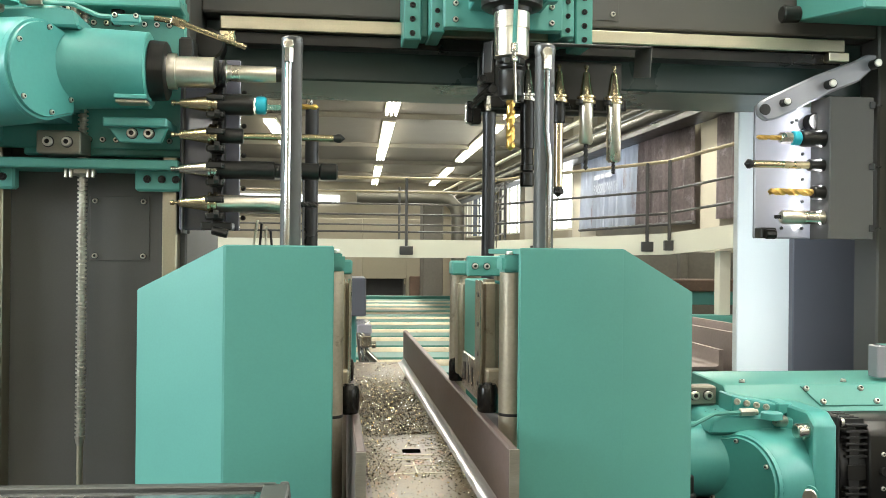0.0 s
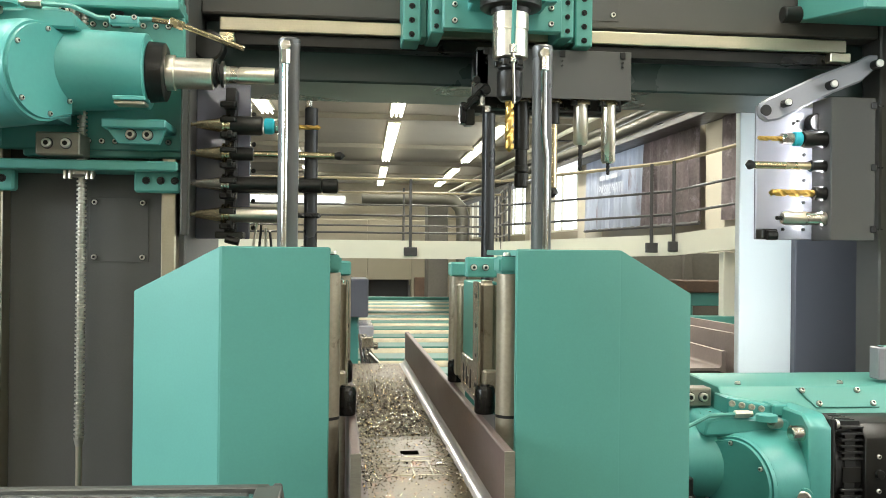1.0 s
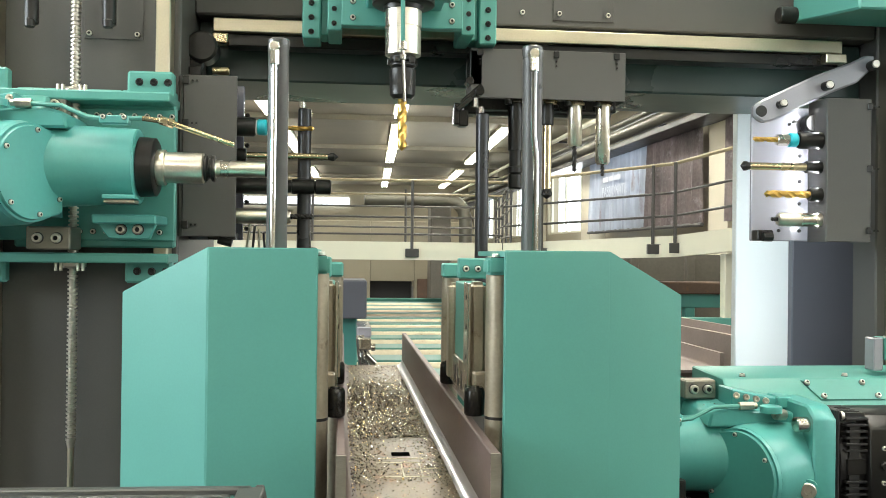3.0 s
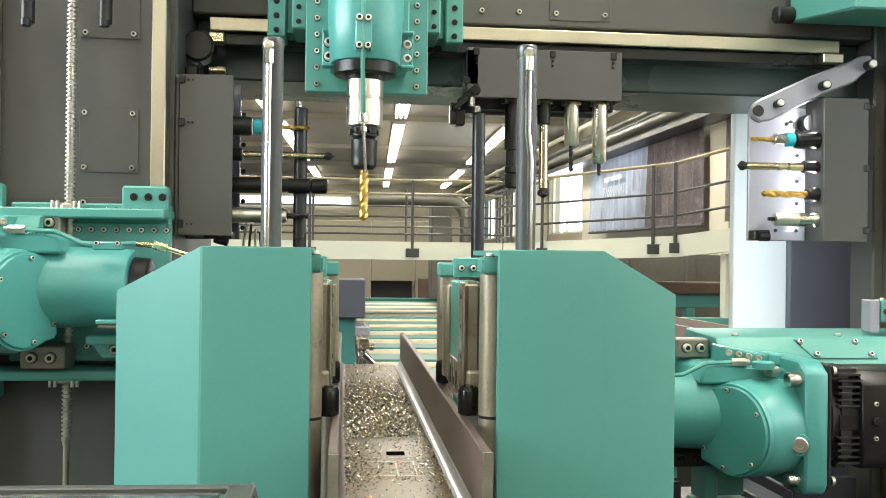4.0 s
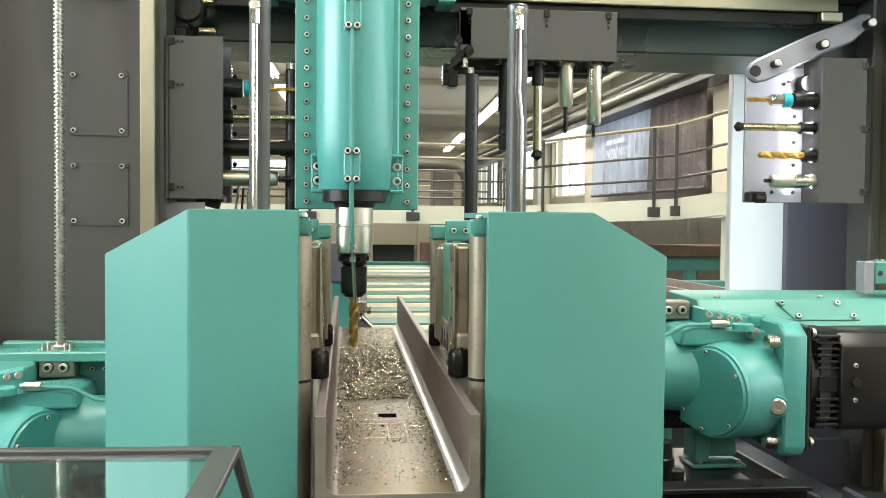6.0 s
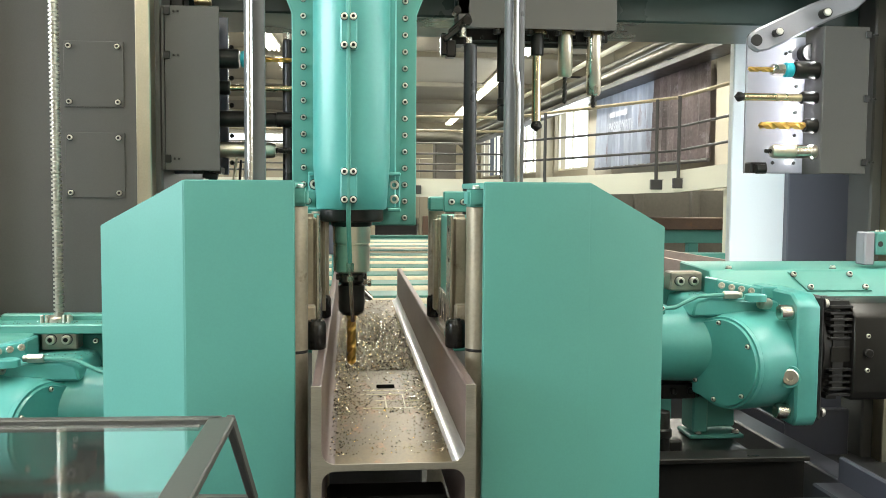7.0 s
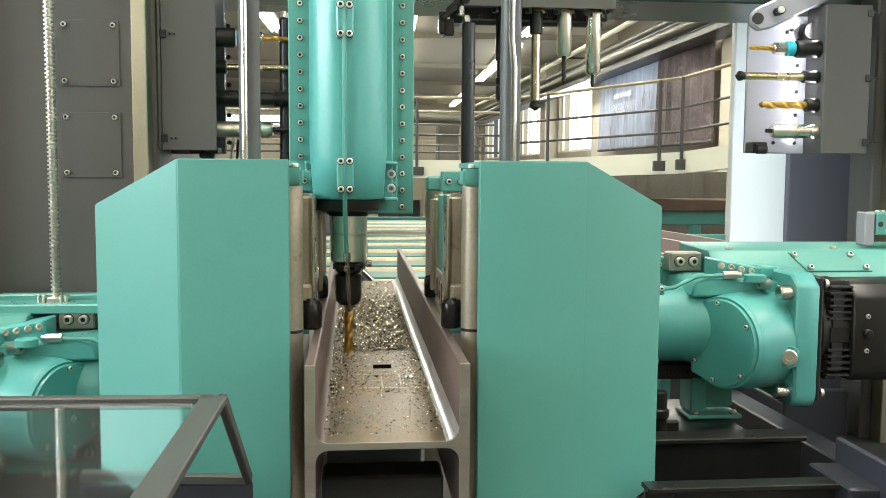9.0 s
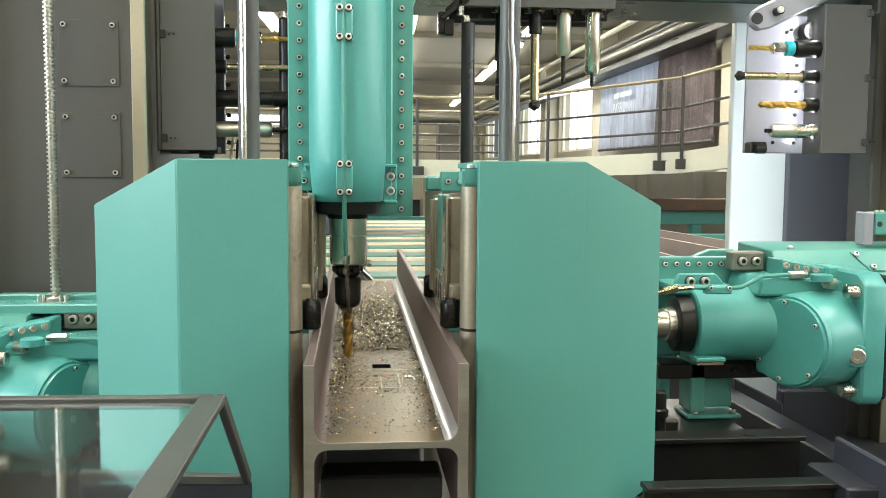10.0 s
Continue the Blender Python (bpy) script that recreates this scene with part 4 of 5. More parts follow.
# magazine at the right column
mag_r = thing("tool_magazine", 1.45, 2.45, 1.55, "dark grey tool magazine with four tools on the far column", "tool magazine", "tool magazines")
part("back_plate", box(1.205, 1.47, 2.50, 2.515, 1.565, 2.01, 0.003), GLOSS, mag_r, "bright glossy grey back plate")
part("rack", box(1.42, 1.44, 2.44, 2.50, 1.57, 2.0, 0.003), BLACK, mag_r)
part("foot_block", merge(box(1.205, 1.26, 2.45, 2.50, 1.565, 1.60, 0.004), rod((1.215, 2.44, 1.578), (1.25, 2.44, 1.578), 0.016, 10)), BLACK, mag_r)
cov_r = part("cover", box(1.402, 1.552, 2.378, 2.384, 1.563, 2.026, 0.002), DARK, mag_r)
for x in (1.402, 1.546):
    part("side_flap", box(x, x + 0.006, 2.384, 2.50, 1.563, 2.026, 0.001), DARK, cov_r)
part("top_flap", box(1.408, 1.546, 2.384, 2.49, 2.02, 2.026, 0.001), DARK, cov_r)
for z in (2.0, 1.80, 1.60):
    latch(mag_r, 1.545, 2.3775, z, True)
for zt, n, r, kd in ((1.892, 0.25, 0.008, "mill"), (1.805, 0.29, 0.0125, "bore"), (1.716, 0.21, 0.012, "drill"), (1.634, 0.18, 0.007, "sleeve")):
    tool(mag_r, (1.42, 2.42, zt), (-1, 0, 0), n, r, kd, 0.155)
for x, z in ((1.372, 1.60), (1.372, 1.69), (1.372, 1.765), (1.372, 1.85), (1.372, 1.93), (1.335, 1.955), (1.35, 1.963), (1.30, 1.60)):
    bolt(mag_r, x, 2.498, z, (0, -1, 0), 0.005, BLACK)
part("swing_disc", rod((1.40, 2.46, 1.955), (1.40, 2.50, 1.955), 0.03, 24), BLACK, mag_r)

# ---------- upright drilling unit ----------
VX, VY, VZ = -0.076, 2.02, 1.255
ver = thing("drilling_unit", VX, VY, VZ, "turquoise upright drilling spindle with gold twist drill", "drilling unit", "drilling units")
part("mount_plate", prism([(VX - 0.164, VZ + 0.118), (VX + 0.180, VZ + 0.118), (VX + 0.180, VZ + 0.70), (VX + 0.203, VZ + 0.76), (VX + 0.203, VZ + 1.25), (VX - 0.187, VZ + 1.25), (VX - 0.187, VZ + 0.76), (VX - 0.164, VZ + 0.70)], "y", 2.175, 2.215, 0.003), TEAL, ver)
for sx in (-1, 1):
    for k in range(24):
        bolt(ver, VX + 0.008 + sx * 0.140, 2.174, VZ + 0.14 + k * 0.046, (0, -1, 0), 0.0075)
part("spindle_housing", lathe((VX, VY, VZ + 0.166), (0, 0, 1), [(0, 0.085), (0.001, 0.0895), (0.004, 0.0915), (0.10, 0.0985), (0.125, 0.100), (1.1, 0.100)], 40), TEAL_CAST, ver)
part("housing_web", box(VX - 0.095, VX + 0.118, 2.05, 2.18, VZ + 0.168, VZ + 1.2, 0.004), TEAL_CAST, ver)
for sx in (-1, 1):
    part("lug", merge(box(VX + 0.008 + sx * 0.085, VX + 0.008 + sx * 0.122, 2.06, 2.075, VZ + 0.168, VZ + 0.262, 0.003), box(VX + 0.008 + sx * 0.085, VX + 0.008 + sx * 0.122, 2.02, 2.06, VZ + 0.160, VZ + 0.170, 0.003), box(VX + 0.008 + sx * 0.085, VX + 0.008 + sx * 0.122, 2.03, 2.06, VZ + 0.254, VZ + 0.264, 0.003)), TEAL_CAST, ver)
    for z in (0.193, 0.231):
        bolt(ver, VX + 0.008 + sx * 0.105, 2.058, VZ + z, (0, -1, 0), 0.0125)
part("collar", lathe((VX, VY, VZ + 0.122), (0, 0, 1), [(0, 0.052), (0.012, 0.054), (0.0125, 0.078), (0.016, 0.083), (0.044, 0.083), (0.046, 0.080)], 40), BLACK, ver, "black spindle collar")
part("spindle_nose", lathe((VX, VY, VZ), (0, 0, 1), [(0, 0.040), (0.004, 0.0475), (0.072, 0.0475), (0.074, 0.045), (0.077, 0.045), (0.079, 0.049), (0.13, 0.049)], 40), BRUSHED, ver, "polished steel spindle nose")
hold = part("tool_holder", lathe((VX, VY, VZ - 0.112), (0, 0, 1), [(0, 0.024), (0.010, 0.033), (0.036, 0.035), (0.038, 0.034), (0.078, 0.035), (0.082, 0.027), (0.088, 0.034), (0.094, 0.034), (0.097, 0.027), (0.102, 0.034), (0.112, 0.034)], 32), BLACK, ver, "black drill chuck")
part("drill_bit", drill_bit((VX, VY, VZ - 0.105), (0, 0, -1), 0.144, 0.0125, 1.6), GOLD, hold, "gold coated twist drill")
for k in range(5):
    f = k * 1.2566 + 0.4
    part("driver_key", box(VX + 0.034 * math.cos(f) - 0.008, VX + 0.034 * math.cos(f) + 0.008, VY + 0.034 * math.sin(f) - 0.008, VY + 0.034 * math.sin(f) + 0.008, VZ - 0.02, VZ - 0.004, 0.002), BLACK, hold)
part("coolant_pipe", pipe([(VX - 0.008, VY - 0.112, VZ + 1.2), (VX - 0.008, VY - 0.108, VZ + 0.19), (VX - 0.008, VY - 0.100, VZ + 0.14), (VX - 0.004, VY - 0.06, VZ + 0.02)], 0.0058, 8), TEAL, ver)
part("nozzle", merge(rod((VX - 0.004, VY - 0.060, VZ + 0.03), (VX - 0.004, VY - 0.060, VZ + 0.006), 0.010, 6), rod((VX - 0.004, VY - 0.060, VZ - 0.005), (VX - 0.004, VY - 0.060, VZ - 0.019), 0.009, 6), rod((VX - 0.004, VY - 0.06, VZ + 0.01), (VX + 0.003, VY - 0.045, VZ - 0.125), 0.005, 8)), STEEL, ver, "bright coolant nozzle with thin tube")
for z in (0.188, 0.57, 0.95):
    part("pipe_clip", box(VX - 0.028, VX + 0.014, VY - 0.112, VY - 0.085, VZ + z - 0.005, VZ + z + 0.085, 0.003), TEAL_CAST, ver)
    for dz in (0.005, 0.075):
        for dx in (-0.018, 0.004):
            bolt(ver, VX + dx, VY - 0.112, VZ + z + dz, (0, -1, 0), 0.0085)

# cross slide that carries the upright unit along the rail
slide = thing("cross_slide", -0.076, 2.35, 2.14, "turquoise cross slide with rows of screws on the crossbeam rail", "carriage")
SX = -0.068
for sx in (-1, 1):
    part("shoe", box(SX + sx * 0.288, SX + sx * 0.235, 2.30, 2.46, 2.139, 2.62, 0.004), TEAL, slide)
    part("shoe_groove", box(SX + sx * 0.235, SX + sx * 0.214, 2.325, 2.46, 2.155, 2.62, 0.003), TEAL, slide)
    part("guide_strip", box(SX + sx * 0.214, SX + sx * 0.172, 2.24, 2.46, 2.150, 2.62, 0.004), TEAL, slide)
    for k in range(9):
        bolt(slide, SX + sx * 0.262, 2.299, 2.158 + k * 0.042, (0, -1, 0), 0.0075, BLACK)
        bolt(slide, SX + sx * 0.195, 2.239, 2.17 + k * 0.042, (0, -1, 0), 0.0065, BLACK)
part("slide_plate", box(SX - 0.17, SX + 0.17, 2.225, 2.46, 2.22, 2.62, 0.004), TEAL, slide)


# ---------- level drilling units at the sides ----------
def side_unit(s, ax, ay, az, label):
    """A level drilling unit on the side s, spindle pointing at the beam; (ax, ay, az) is the collar's face on the axis."""
    ob = thing("drilling_unit", ax, ay, az, label, "drilling unit", "drilling units")
    d = (-s, 0, 0)
    o = (s, 0, 0)

    def X(v):
        return ax + s * v
    part("collar", lathe((ax, ay, az), o, [(0, 0.068), (0.004, 0.075), (0.042, 0.078), (0.046, 0.07)], 40), BLACK, ob, "black spindle collar")
    nose = part("spindle_nose", lathe((ax, ay, az), d, [(-0.002, 0.046), (0.02, 0.046), (0.022, 0.040), (0.115, 0.040), (0.118, 0.035)], 36), BRUSHED, ob, "bright steel spindle nose")
    hd = part("tool_holder", lathe((X(-0.115), ay, az), d, [(0.03, 0.026), (0.034, 0.0215), (0.155, 0.0215), (0.158, 0.020)], 28), BRUSHED, ob)
    part("flange", lathe((X(-0.115), ay, az), d, [(0, 0.027), (0.004, 0.034), (0.010, 0.034), (0.014, 0.026), (0.019, 0.026), (0.022, 0.034), (0.029, 0.034), (0.032, 0.022)], 28), BLACK, hd, "black grooved flange")
    part("tip", lathe((X(-0.27), ay, az), d, [(0, 0.0195), (0.012, 0.0195), (0.024, 0.013), (0.026, 0.006)], 20), BLACK, hd, "black cutter tip")
    part("neck", lathe((X(0.044), ay, az), o, [(0, 0.092), (0.004, 0.097), (0.17, 0.103), (0.20, 0.106), (0.235, 0.112)], 44), TEAL_CAST, ob)
    # gear casing: drum with a sloping round cover
    part("gear_casing", box(X(0.235), X(0.48), ay - 0.05, ay + 0.13, az - 0.13, az + 0.11, 0.03, 4), TEAL_CAST, ob)
    my = ay - 0.045
    n = Vector((-s * 0.90, -0.44, 0)).normalized()
    u = Vector((s * 0.44, -0.90, 0)).normalized()
    c = Vector((X(0.264), 1.885, az - 0.030))
    up = Vector((0, 0, 1))

    def cover_outline(r, e):
        arc = [(r * math.cos(radians(k)), r * math.sin(radians(k))) for k in range(-112, 113, 8)]
        return arc + [(-0.075, r * 0.88), (-0.10 + e, r * 0.86), (-0.10 + e, -r * 0.80), (-0.075, -r * 0.84)]

    def cover_plate(r, e, d0, d1):
        bm = bmesh.new()
        lo = [bm.verts.new(c + u * a + up * q + n * d0) for a, q in cover_outline(r, e)]
        hi = [bm.verts.new(c + u * a + up * q + n * d1) for a, q in cover_outline(r - 0.002, e)]
        bm.faces.new(lo)
        bm.faces.new(hi)
        for k in range(len(lo)):
            bm.faces.new((lo[k], lo[(k + 1) % len(lo)], hi[(k + 1) % len(lo)], hi[k]))
        bmesh.ops.recalc_face_normals(bm, faces=bm.faces)
        return bm
    part("gear_drum", lathe(c - n * 0.02, -n, [(0, 0.122), (0.015, 0.126), (0.10, 0.130), (0.17, 0.132)], 48), TEAL_CAST, ob)
    part("drum_rim", cover_plate(0.122, 0, -0.022, -0.008), TEAL_CAST, ob)
    part("casing_cover", cover_plate(0.114, 0.004, -0.008, 0.0), TEAL_CAST, ob, "turquoise gear cover plate")
    for a, q in ((-0.085, 0.082), (-0.085, -0.06), (-0.01, 0.104), (0.085, 0.055), (0.07, -0.075), (-0.02, -0.10)):
        p = c + u * a + up * q
        bolt(ob, p.x, p.y, p.z, tuple(n), 0.006)
    def XM(v):
        return X(v - 0.03)
    pl = part("motor_plate", prism([(my - 0.135, az - 0.19), (my + 0.15, az - 0.19), (my + 0.15, az + 0.155), (my - 0.11, az + 0.155), (my - 0.15, az + 0.125), (my - 0.15, az - 0.165)], "x", XM(0.47), XM(0.532), 0.006), TEAL_CAST, ob)
    for z, y in ((0.105, -0.115), (-0.155, -0.112)):
        part("screw", merge(rod((XM(0.435), my + y, az + z), (XM(0.472), my + y, az + z), 0.020, 18)), STEEL, pl)
    boss = part("boss", lathe((XM(0.465), my - 0.115, az - 0.055), (-s * 0.35, -0.94, 0), [(0, 0.03), (0.04, 0.028), (0.05, 0.028)], 24), TEAL_CAST, ob)
    part("plug", lathe((XM(0.448), my - 0.162, az - 0.055), (-s * 0.35, -0.94, 0), [(0, 0.021), (0.004, 0.021), (0.008, 0.018), (0.008, 0.009), (0.003, 0.008)], 20), SCREW, boss, "steel screw plug")
    # saddle on the casing with a lifting eye and lube screws
    part("saddle", prism([(X(0.20), az + 0.085), (X(0.21), az + 0.125), (X(0.25), az + 0.135), (X(0.44), az + 0.125), (X(0.44), az + 0.085)], "y", ay - 0.09, ay + 0.12, 0.006), TEAL_CAST, ob)
    part("eye_boss", lathe((X(0.36), my - 0.075, az + 0.13), (0, 0, 1), [(0, 0.028), (0.016, 0.028), (0.018, 0.024), (0.014, 0.012)], 20), TEAL_CAST, ob)
    # motor
    mo = part("motor", merge(box(XM(0.532), XM(0.545), my - 0.145, my + 0.145, az - 0.175, az + 0.15, 0.006), rod((XM(0.545), my, az), (XM(0.90), my, az), 0.118, 32)), RUBBER, ob, "black finned servo motor")
    part("motor_body", box(XM(0.556), XM(0.640), my - 0.120, my + 0.12, az - 0.130, az + 0.128, 0.028, 3), RUBBER, mo)
    for k in range(15):
        z = az - 0.112 + k * 0.0165
        if abs(z - az + 0.006) > 0.030:
            part("fin", box(XM(0.572), XM(0.634), my - 0.1245, my - 0.10, z - 0.0032, z + 0.0032, 0.001), RUBBER, mo)
    for k in range(6):
        y = my - 0.10 + k * 0.022
        part("fin", box(XM(0.560), XM(0.634), y - 0.003, y + 0.003, az + 0.11, az + 0.1335, 0.001), RUBBER, mo)
    part("type_plate", box(XM(0.578), XM(0.630), my - 0.1225, my - 0.119, az - 0.026, az + 0.014, 0.001), BLACK, mo)
    hood = prism([(my - 0.118, az - 0.128), (my - 0.138, az - 0.105), (my - 0.138, az + 0.095), (my - 0.105, az + 0.128), (my + 0.13, az + 0.128), (my + 0.13, az - 0.128)], "x", XM(0.632), XM(0.99), 0.004)
    part("motor_hood", hood, BLACK, mo, "black sheet motor hood")
    for z in (0.045, -0.045):
        bolt(ob, XM(0.668), my - 0.138, az + z, (0, -1, 0), 0.006)
    part("hood_knob", rod((XM(0.668), my - 0.138, az), (XM(0.668), my - 0.150, az), 0.012, 12), BLACK, mo)
    for z in (0.13, -0.155):
        bolt(ob, XM(0.548), my - 0.13, az + z, o, 0.012)
    # slide plate that the unit is screwed to, with lube pipe
    part("slide_plate", box(X(-0.02), X(0.52), 2.155, 2.185, az - (0.19 if s < 0 else 0.118), az + 0.17, 0.004), TEAL, ob)
    for k in range(8):
        if s < 0:
            bolt(ob, X(0.02 + 0.035 * k), 2.154, az - 0.165, (0, -1, 0), 0.007)
        bolt(ob, X(-0.01 + 0.033 * k), 2.154, az + 0.15, (0, -1, 0), 0.007)
    zf = -0.135 if s < 0 else 0.095
    part("foot", merge(box(X(0.0), X(0.16), ay - 0.02, 2.16, az + zf - 0.012, az + zf + 0.012, 0.004),
                       prism([(X(0.0), az + zf), (X(0.16), az + zf), (X(0.125), az + zf - 0.05 if s < 0 else az + zf + 0.04), (X(0.02), az + zf - 0.05 if s < 0 else az + zf + 0.04)], "y", 2.03, 2.045, 0.003)), TEAL_CAST, ob)
    for dx in (0.05, 0.092):
        bolt(ob, X(dx), 2.028, az + (zf - 0.026 if s < 0 else zf + 0.02), (0, -1, 0), 0.0125, SCREW)
    tb = 0.195 if s > 0 else 0.250
    part("terminal_block", box(X(tb), X(tb + 0.092), 2.085, 2.14, az + 0.137, az + 0.190, 0.004), SAWN, ob, "brown steel clamp block")
    for dx in (0.026, 0.066):
        bolt(ob, X(tb + dx), 2.084, az + 0.165, (0, -1, 0), 0.0125, SCREW)
    if s < 0:
        part("lower_block", box(X(0.225), X(0.335), 2.05, 2.155, az - 0.215, az - 0.155, 0.004), SAWN, ob, "brown steel clamp block")
        for dx in (0.258, 0.305):
            bolt(ob, X(dx), 2.048, az - 0.185, (0, -1, 0), 0.0125)
    else:
        part("lower_strip", box(X(-0.02), X(0.40), 2.06, 2.15, az - 0.165, az - 0.122, 0.003), BLACK, ob, "dark oiled guide strip")
        for dx in (0.20, 0.25):
            bolt(ob, X(dx), 2.058, az - 0.142, (0, -1, 0), 0.010, BLACK)
    part("ledge", box(X(0.035), X(0.115), ay - 0.10, ay - 0.04, az - 0.088, az - 0.077, 0.002), TEAL_CAST, ob)
    part("ledge_rim", box(X(0.038), X(0.112), ay - 0.095, ay - 0.04, az - 0.098, az - 0.089, 0.002), WORN, ob)
    lb = tb + 0.094
    part("lube_block", prism([(X(lb), az + 0.180), (X(lb + 0.155), az + 0.150), (X(lb + 0.155), az + 0.118), (X(lb), az + 0.125)], "y", 1.985, 2.075, 0.004), TEAL_CAST, ob)
    for k in range(4):
        part("lube_screw", lathe((X(lb + 0.014 + 0.028 * k), 1.987, az + 0.162 - 0.005 * k), (-s * 0.35, -0.94, 0.1), [(0, 0.009), (0.013, 0.009), (0.015, 0.0075), (0.015, 0.004), (0.010, 0.003)], 14), SCREW, ob)
    part("stop_block", box(X(lb + 0.125), X(lb + 0.168), 1.97, 2.05, az + 0.128, az + 0.160, 0.004), TEAL_CAST, ob)
    part("lube_fitting", merge(rod((X(0.285), 1.93, az + 0.143), (X(0.325), 1.93, az + 0.143), 0.0115, 6), rod((X(0.322), 1.93, az + 0.143), (X(0.335), 1.93, az + 0.143), 0.0085, 12)), SCREW, ob, "steel pipe fitting")
    part("casing_screw", lathe((X(0.405), my - 0.055, az + 0.120), (-s * 0.9, -0.4, 0.1), [(0, 0.015), (0.03, 0.015), (0.032, 0.013), (0.032, 0.007), (0.024, 0.006)], 16), SCREW, ob)
    part("lube_pipe", pipe([(X(0.30), 1.93, az + 0.143), (X(0.215), 1.93, az + 0.140), (X(0.15), 1.92, az + 0.112), (X(0.10), 1.915, az + 0.108), (X(0.02), 1.92, az + 0.112)], 0.0058, 8), TEAL, ob)
    part("pipe_clip", box(X(0.05), X(0.12), 1.905, 1.935, az + 0.095, az + 0.116, 0.003), TEAL_CAST, ob)
    for dx in (0.06, 0.11):
        bolt(ob, X(dx), 1.905, az + 0.112, (0, -1, 0), 0.006)
    tube = pipe([(X(0.02), 1.92, az + 0.112), (X(-0.04), 1.93, az + 0.106), (X(-0.20), 1.955, az + 0.055)], 0.0068, 8)
    part("coolant_nozzle", merge(tube, rod((X(-0.02), 1.925, az + 0.110), (X(-0.055), 1.932, az + 0.10), 0.011, 6)), BRASS, ob, "bright coolant tube with nut")
    return ob


left = side_unit(-1, -0.617, 2.02, 1.968, "turquoise level drilling unit with black collar and steel nose")
right = side_unit(1, 0.62, 2.02, 1.088, "turquoise level drilling unit with black finned motor")

# carriage brackets of the left unit on the column
car_l = thing("unit_carriage", -0.9, 2.15, 1.968, "turquoise carriage brackets riding on the column screw", "carriage", "unit carriages")
for nm, z, up in (("bracket", 1.715, 1), ("bracket", 2.225, -1)):
    zb = z + (0.016 if up > 0 else -0.066)
    part(nm, merge(box(-1.20, -0.60, 2.08, 2.235, zb - 0.012, zb + 0.014, 0.004), box(-0.722, -0.600, 2.13, 2.17, min(z - 0.05, zb), z + (0.03 if up > 0 else 0.012), 0.006), box(-1.20, -1.03, 2.13, 2.17, min(z - 0.05, zb), z + (0.03 if up > 0 else 0.012), 0.006)), TEAL, car_l)
    for x in (-0.69, -0.652, -0.615, -1.06, -1.10, -1.15):
        bolt(car_l, x, 2.13, z - 0.018, (0, -1, 0), 0.009, BLACK)
    z = zb - 0.022 if up > 0 else zb + 0.022
    part("screw_nut", merge(rod((-0.862, 2.15, z + up * 0.005 - 0.01), (-0.862, 2.15, z + up * 0.005 + 0.012), 0.035, 20), *[rod((-0.862 + dx, 2.12, z + up * 0.0 - 0.012), (-0.862 + dx, 2.12, z + up * 0.0 + 0.012), 0.005, 8) for dx in (-0.035, -0.022, 0.022, 0.035)]), SCREW, car_l)
part("back_plate", box(-1.02, -0.60, 2.165, 2.2, 1.76, 2.19, 0.005), TEAL, car_l)

# long bed of the right unit
bed = thing("slide_bed", 1.3, 2.3, 1.1, "turquoise slide bed with access plate behind the motor", "slide bed", "slide beds")
part("bed_hood", prism([(1.995, 1.195), (2.07, 1.285), (2.30, 1.292), (2.30, 1.05), (1.995, 1.05)], "x", 0.92, 2.2, 0.004), TEAL, bed)


def slope(x, z, out=0.0):
    """A point on the sloping front of the bed's hood, lifted off it by out."""
    return Vector((x, 1.995 + (z - 1.195) * 0.8333 - out * 0.768, z + out * 0.64))


acc = bmesh.new()
lo = [acc.verts.new(slope(x, z, 0.0005)) for x, z in ((1.146, 1.278), (1.34, 1.278), (1.375, 1.228), (1.186, 1.228))]
hi = [acc.verts.new(slope(x, z, 0.0045)) for x, z in ((1.147, 1.277), (1.339, 1.277), (1.374, 1.229), (1.187, 1.229))]
acc.faces.new(lo)
acc.faces.new(hi)
for k in range(4):
    acc.faces.new((lo[k], lo[(k + 1) % 4], hi[(k + 1) % 4], hi[k]))
bmesh.ops.recalc_face_normals(acc, faces=acc.faces)
part("access_plate", acc, TEAL, bed)
for x, z in ((1.160, 1.270), (1.325, 1.270), (1.197, 1.237), (1.358, 1.237)):
    p = slope(x, z, 0.005)
    bolt(bed, p.x, p.y, p.z, (0, -0.768, 0.64), 0.0075)
for x in (0.99, 1.30, 1.62):
    bolt(bed, x, 2.10, 1.2865, (0, 0, 1), 0.008)
crg = thing("unit_carriage", 1.0, 2.25, 0.9, "turquoise carriage with guide bar and bracket under the slide bed", "carriage", "unit carriages")
part("guide_bar", prism([(0.45, 1.240), (0.967, 1.243), (1.026, 1.266), (1.10, 1.266), (1.10, 1.14), (0.45, 1.14)], "y", 2.305, 2.335, 0.003), TEAL, crg)
for k in range(13):
    bolt(crg, 0.523 + 0.0428 * k, 2.304, 1.216, (0, -1, 0), 0.007)
part("pedestal", merge(box(0.88, 0.925, 2.06, 2.15, 0.825, 1.05, 0.005), box(0.925, 1.02, 2.10, 2.15, 0.83, 1.05, 0.005), box(0.872, 1.03, 2.055, 2.16, 0.808, 0.820, 0.003)), TEAL, crg)
for x in (0.90, 1.01):
    bolt(crg, x, 2.07, 0.821, (0, 0, 1), 0.009)
part("switch_box", box(1.390, 1.421, 2.09, 2.14, 1.296, 1.392, 0.004), GLOSS, crg, "pale metal switch housing")
part("switch_block", box(1.4235, 1.53, 2.09, 2.16, 1.326, 1.391, 0.004), TEAL, crg)
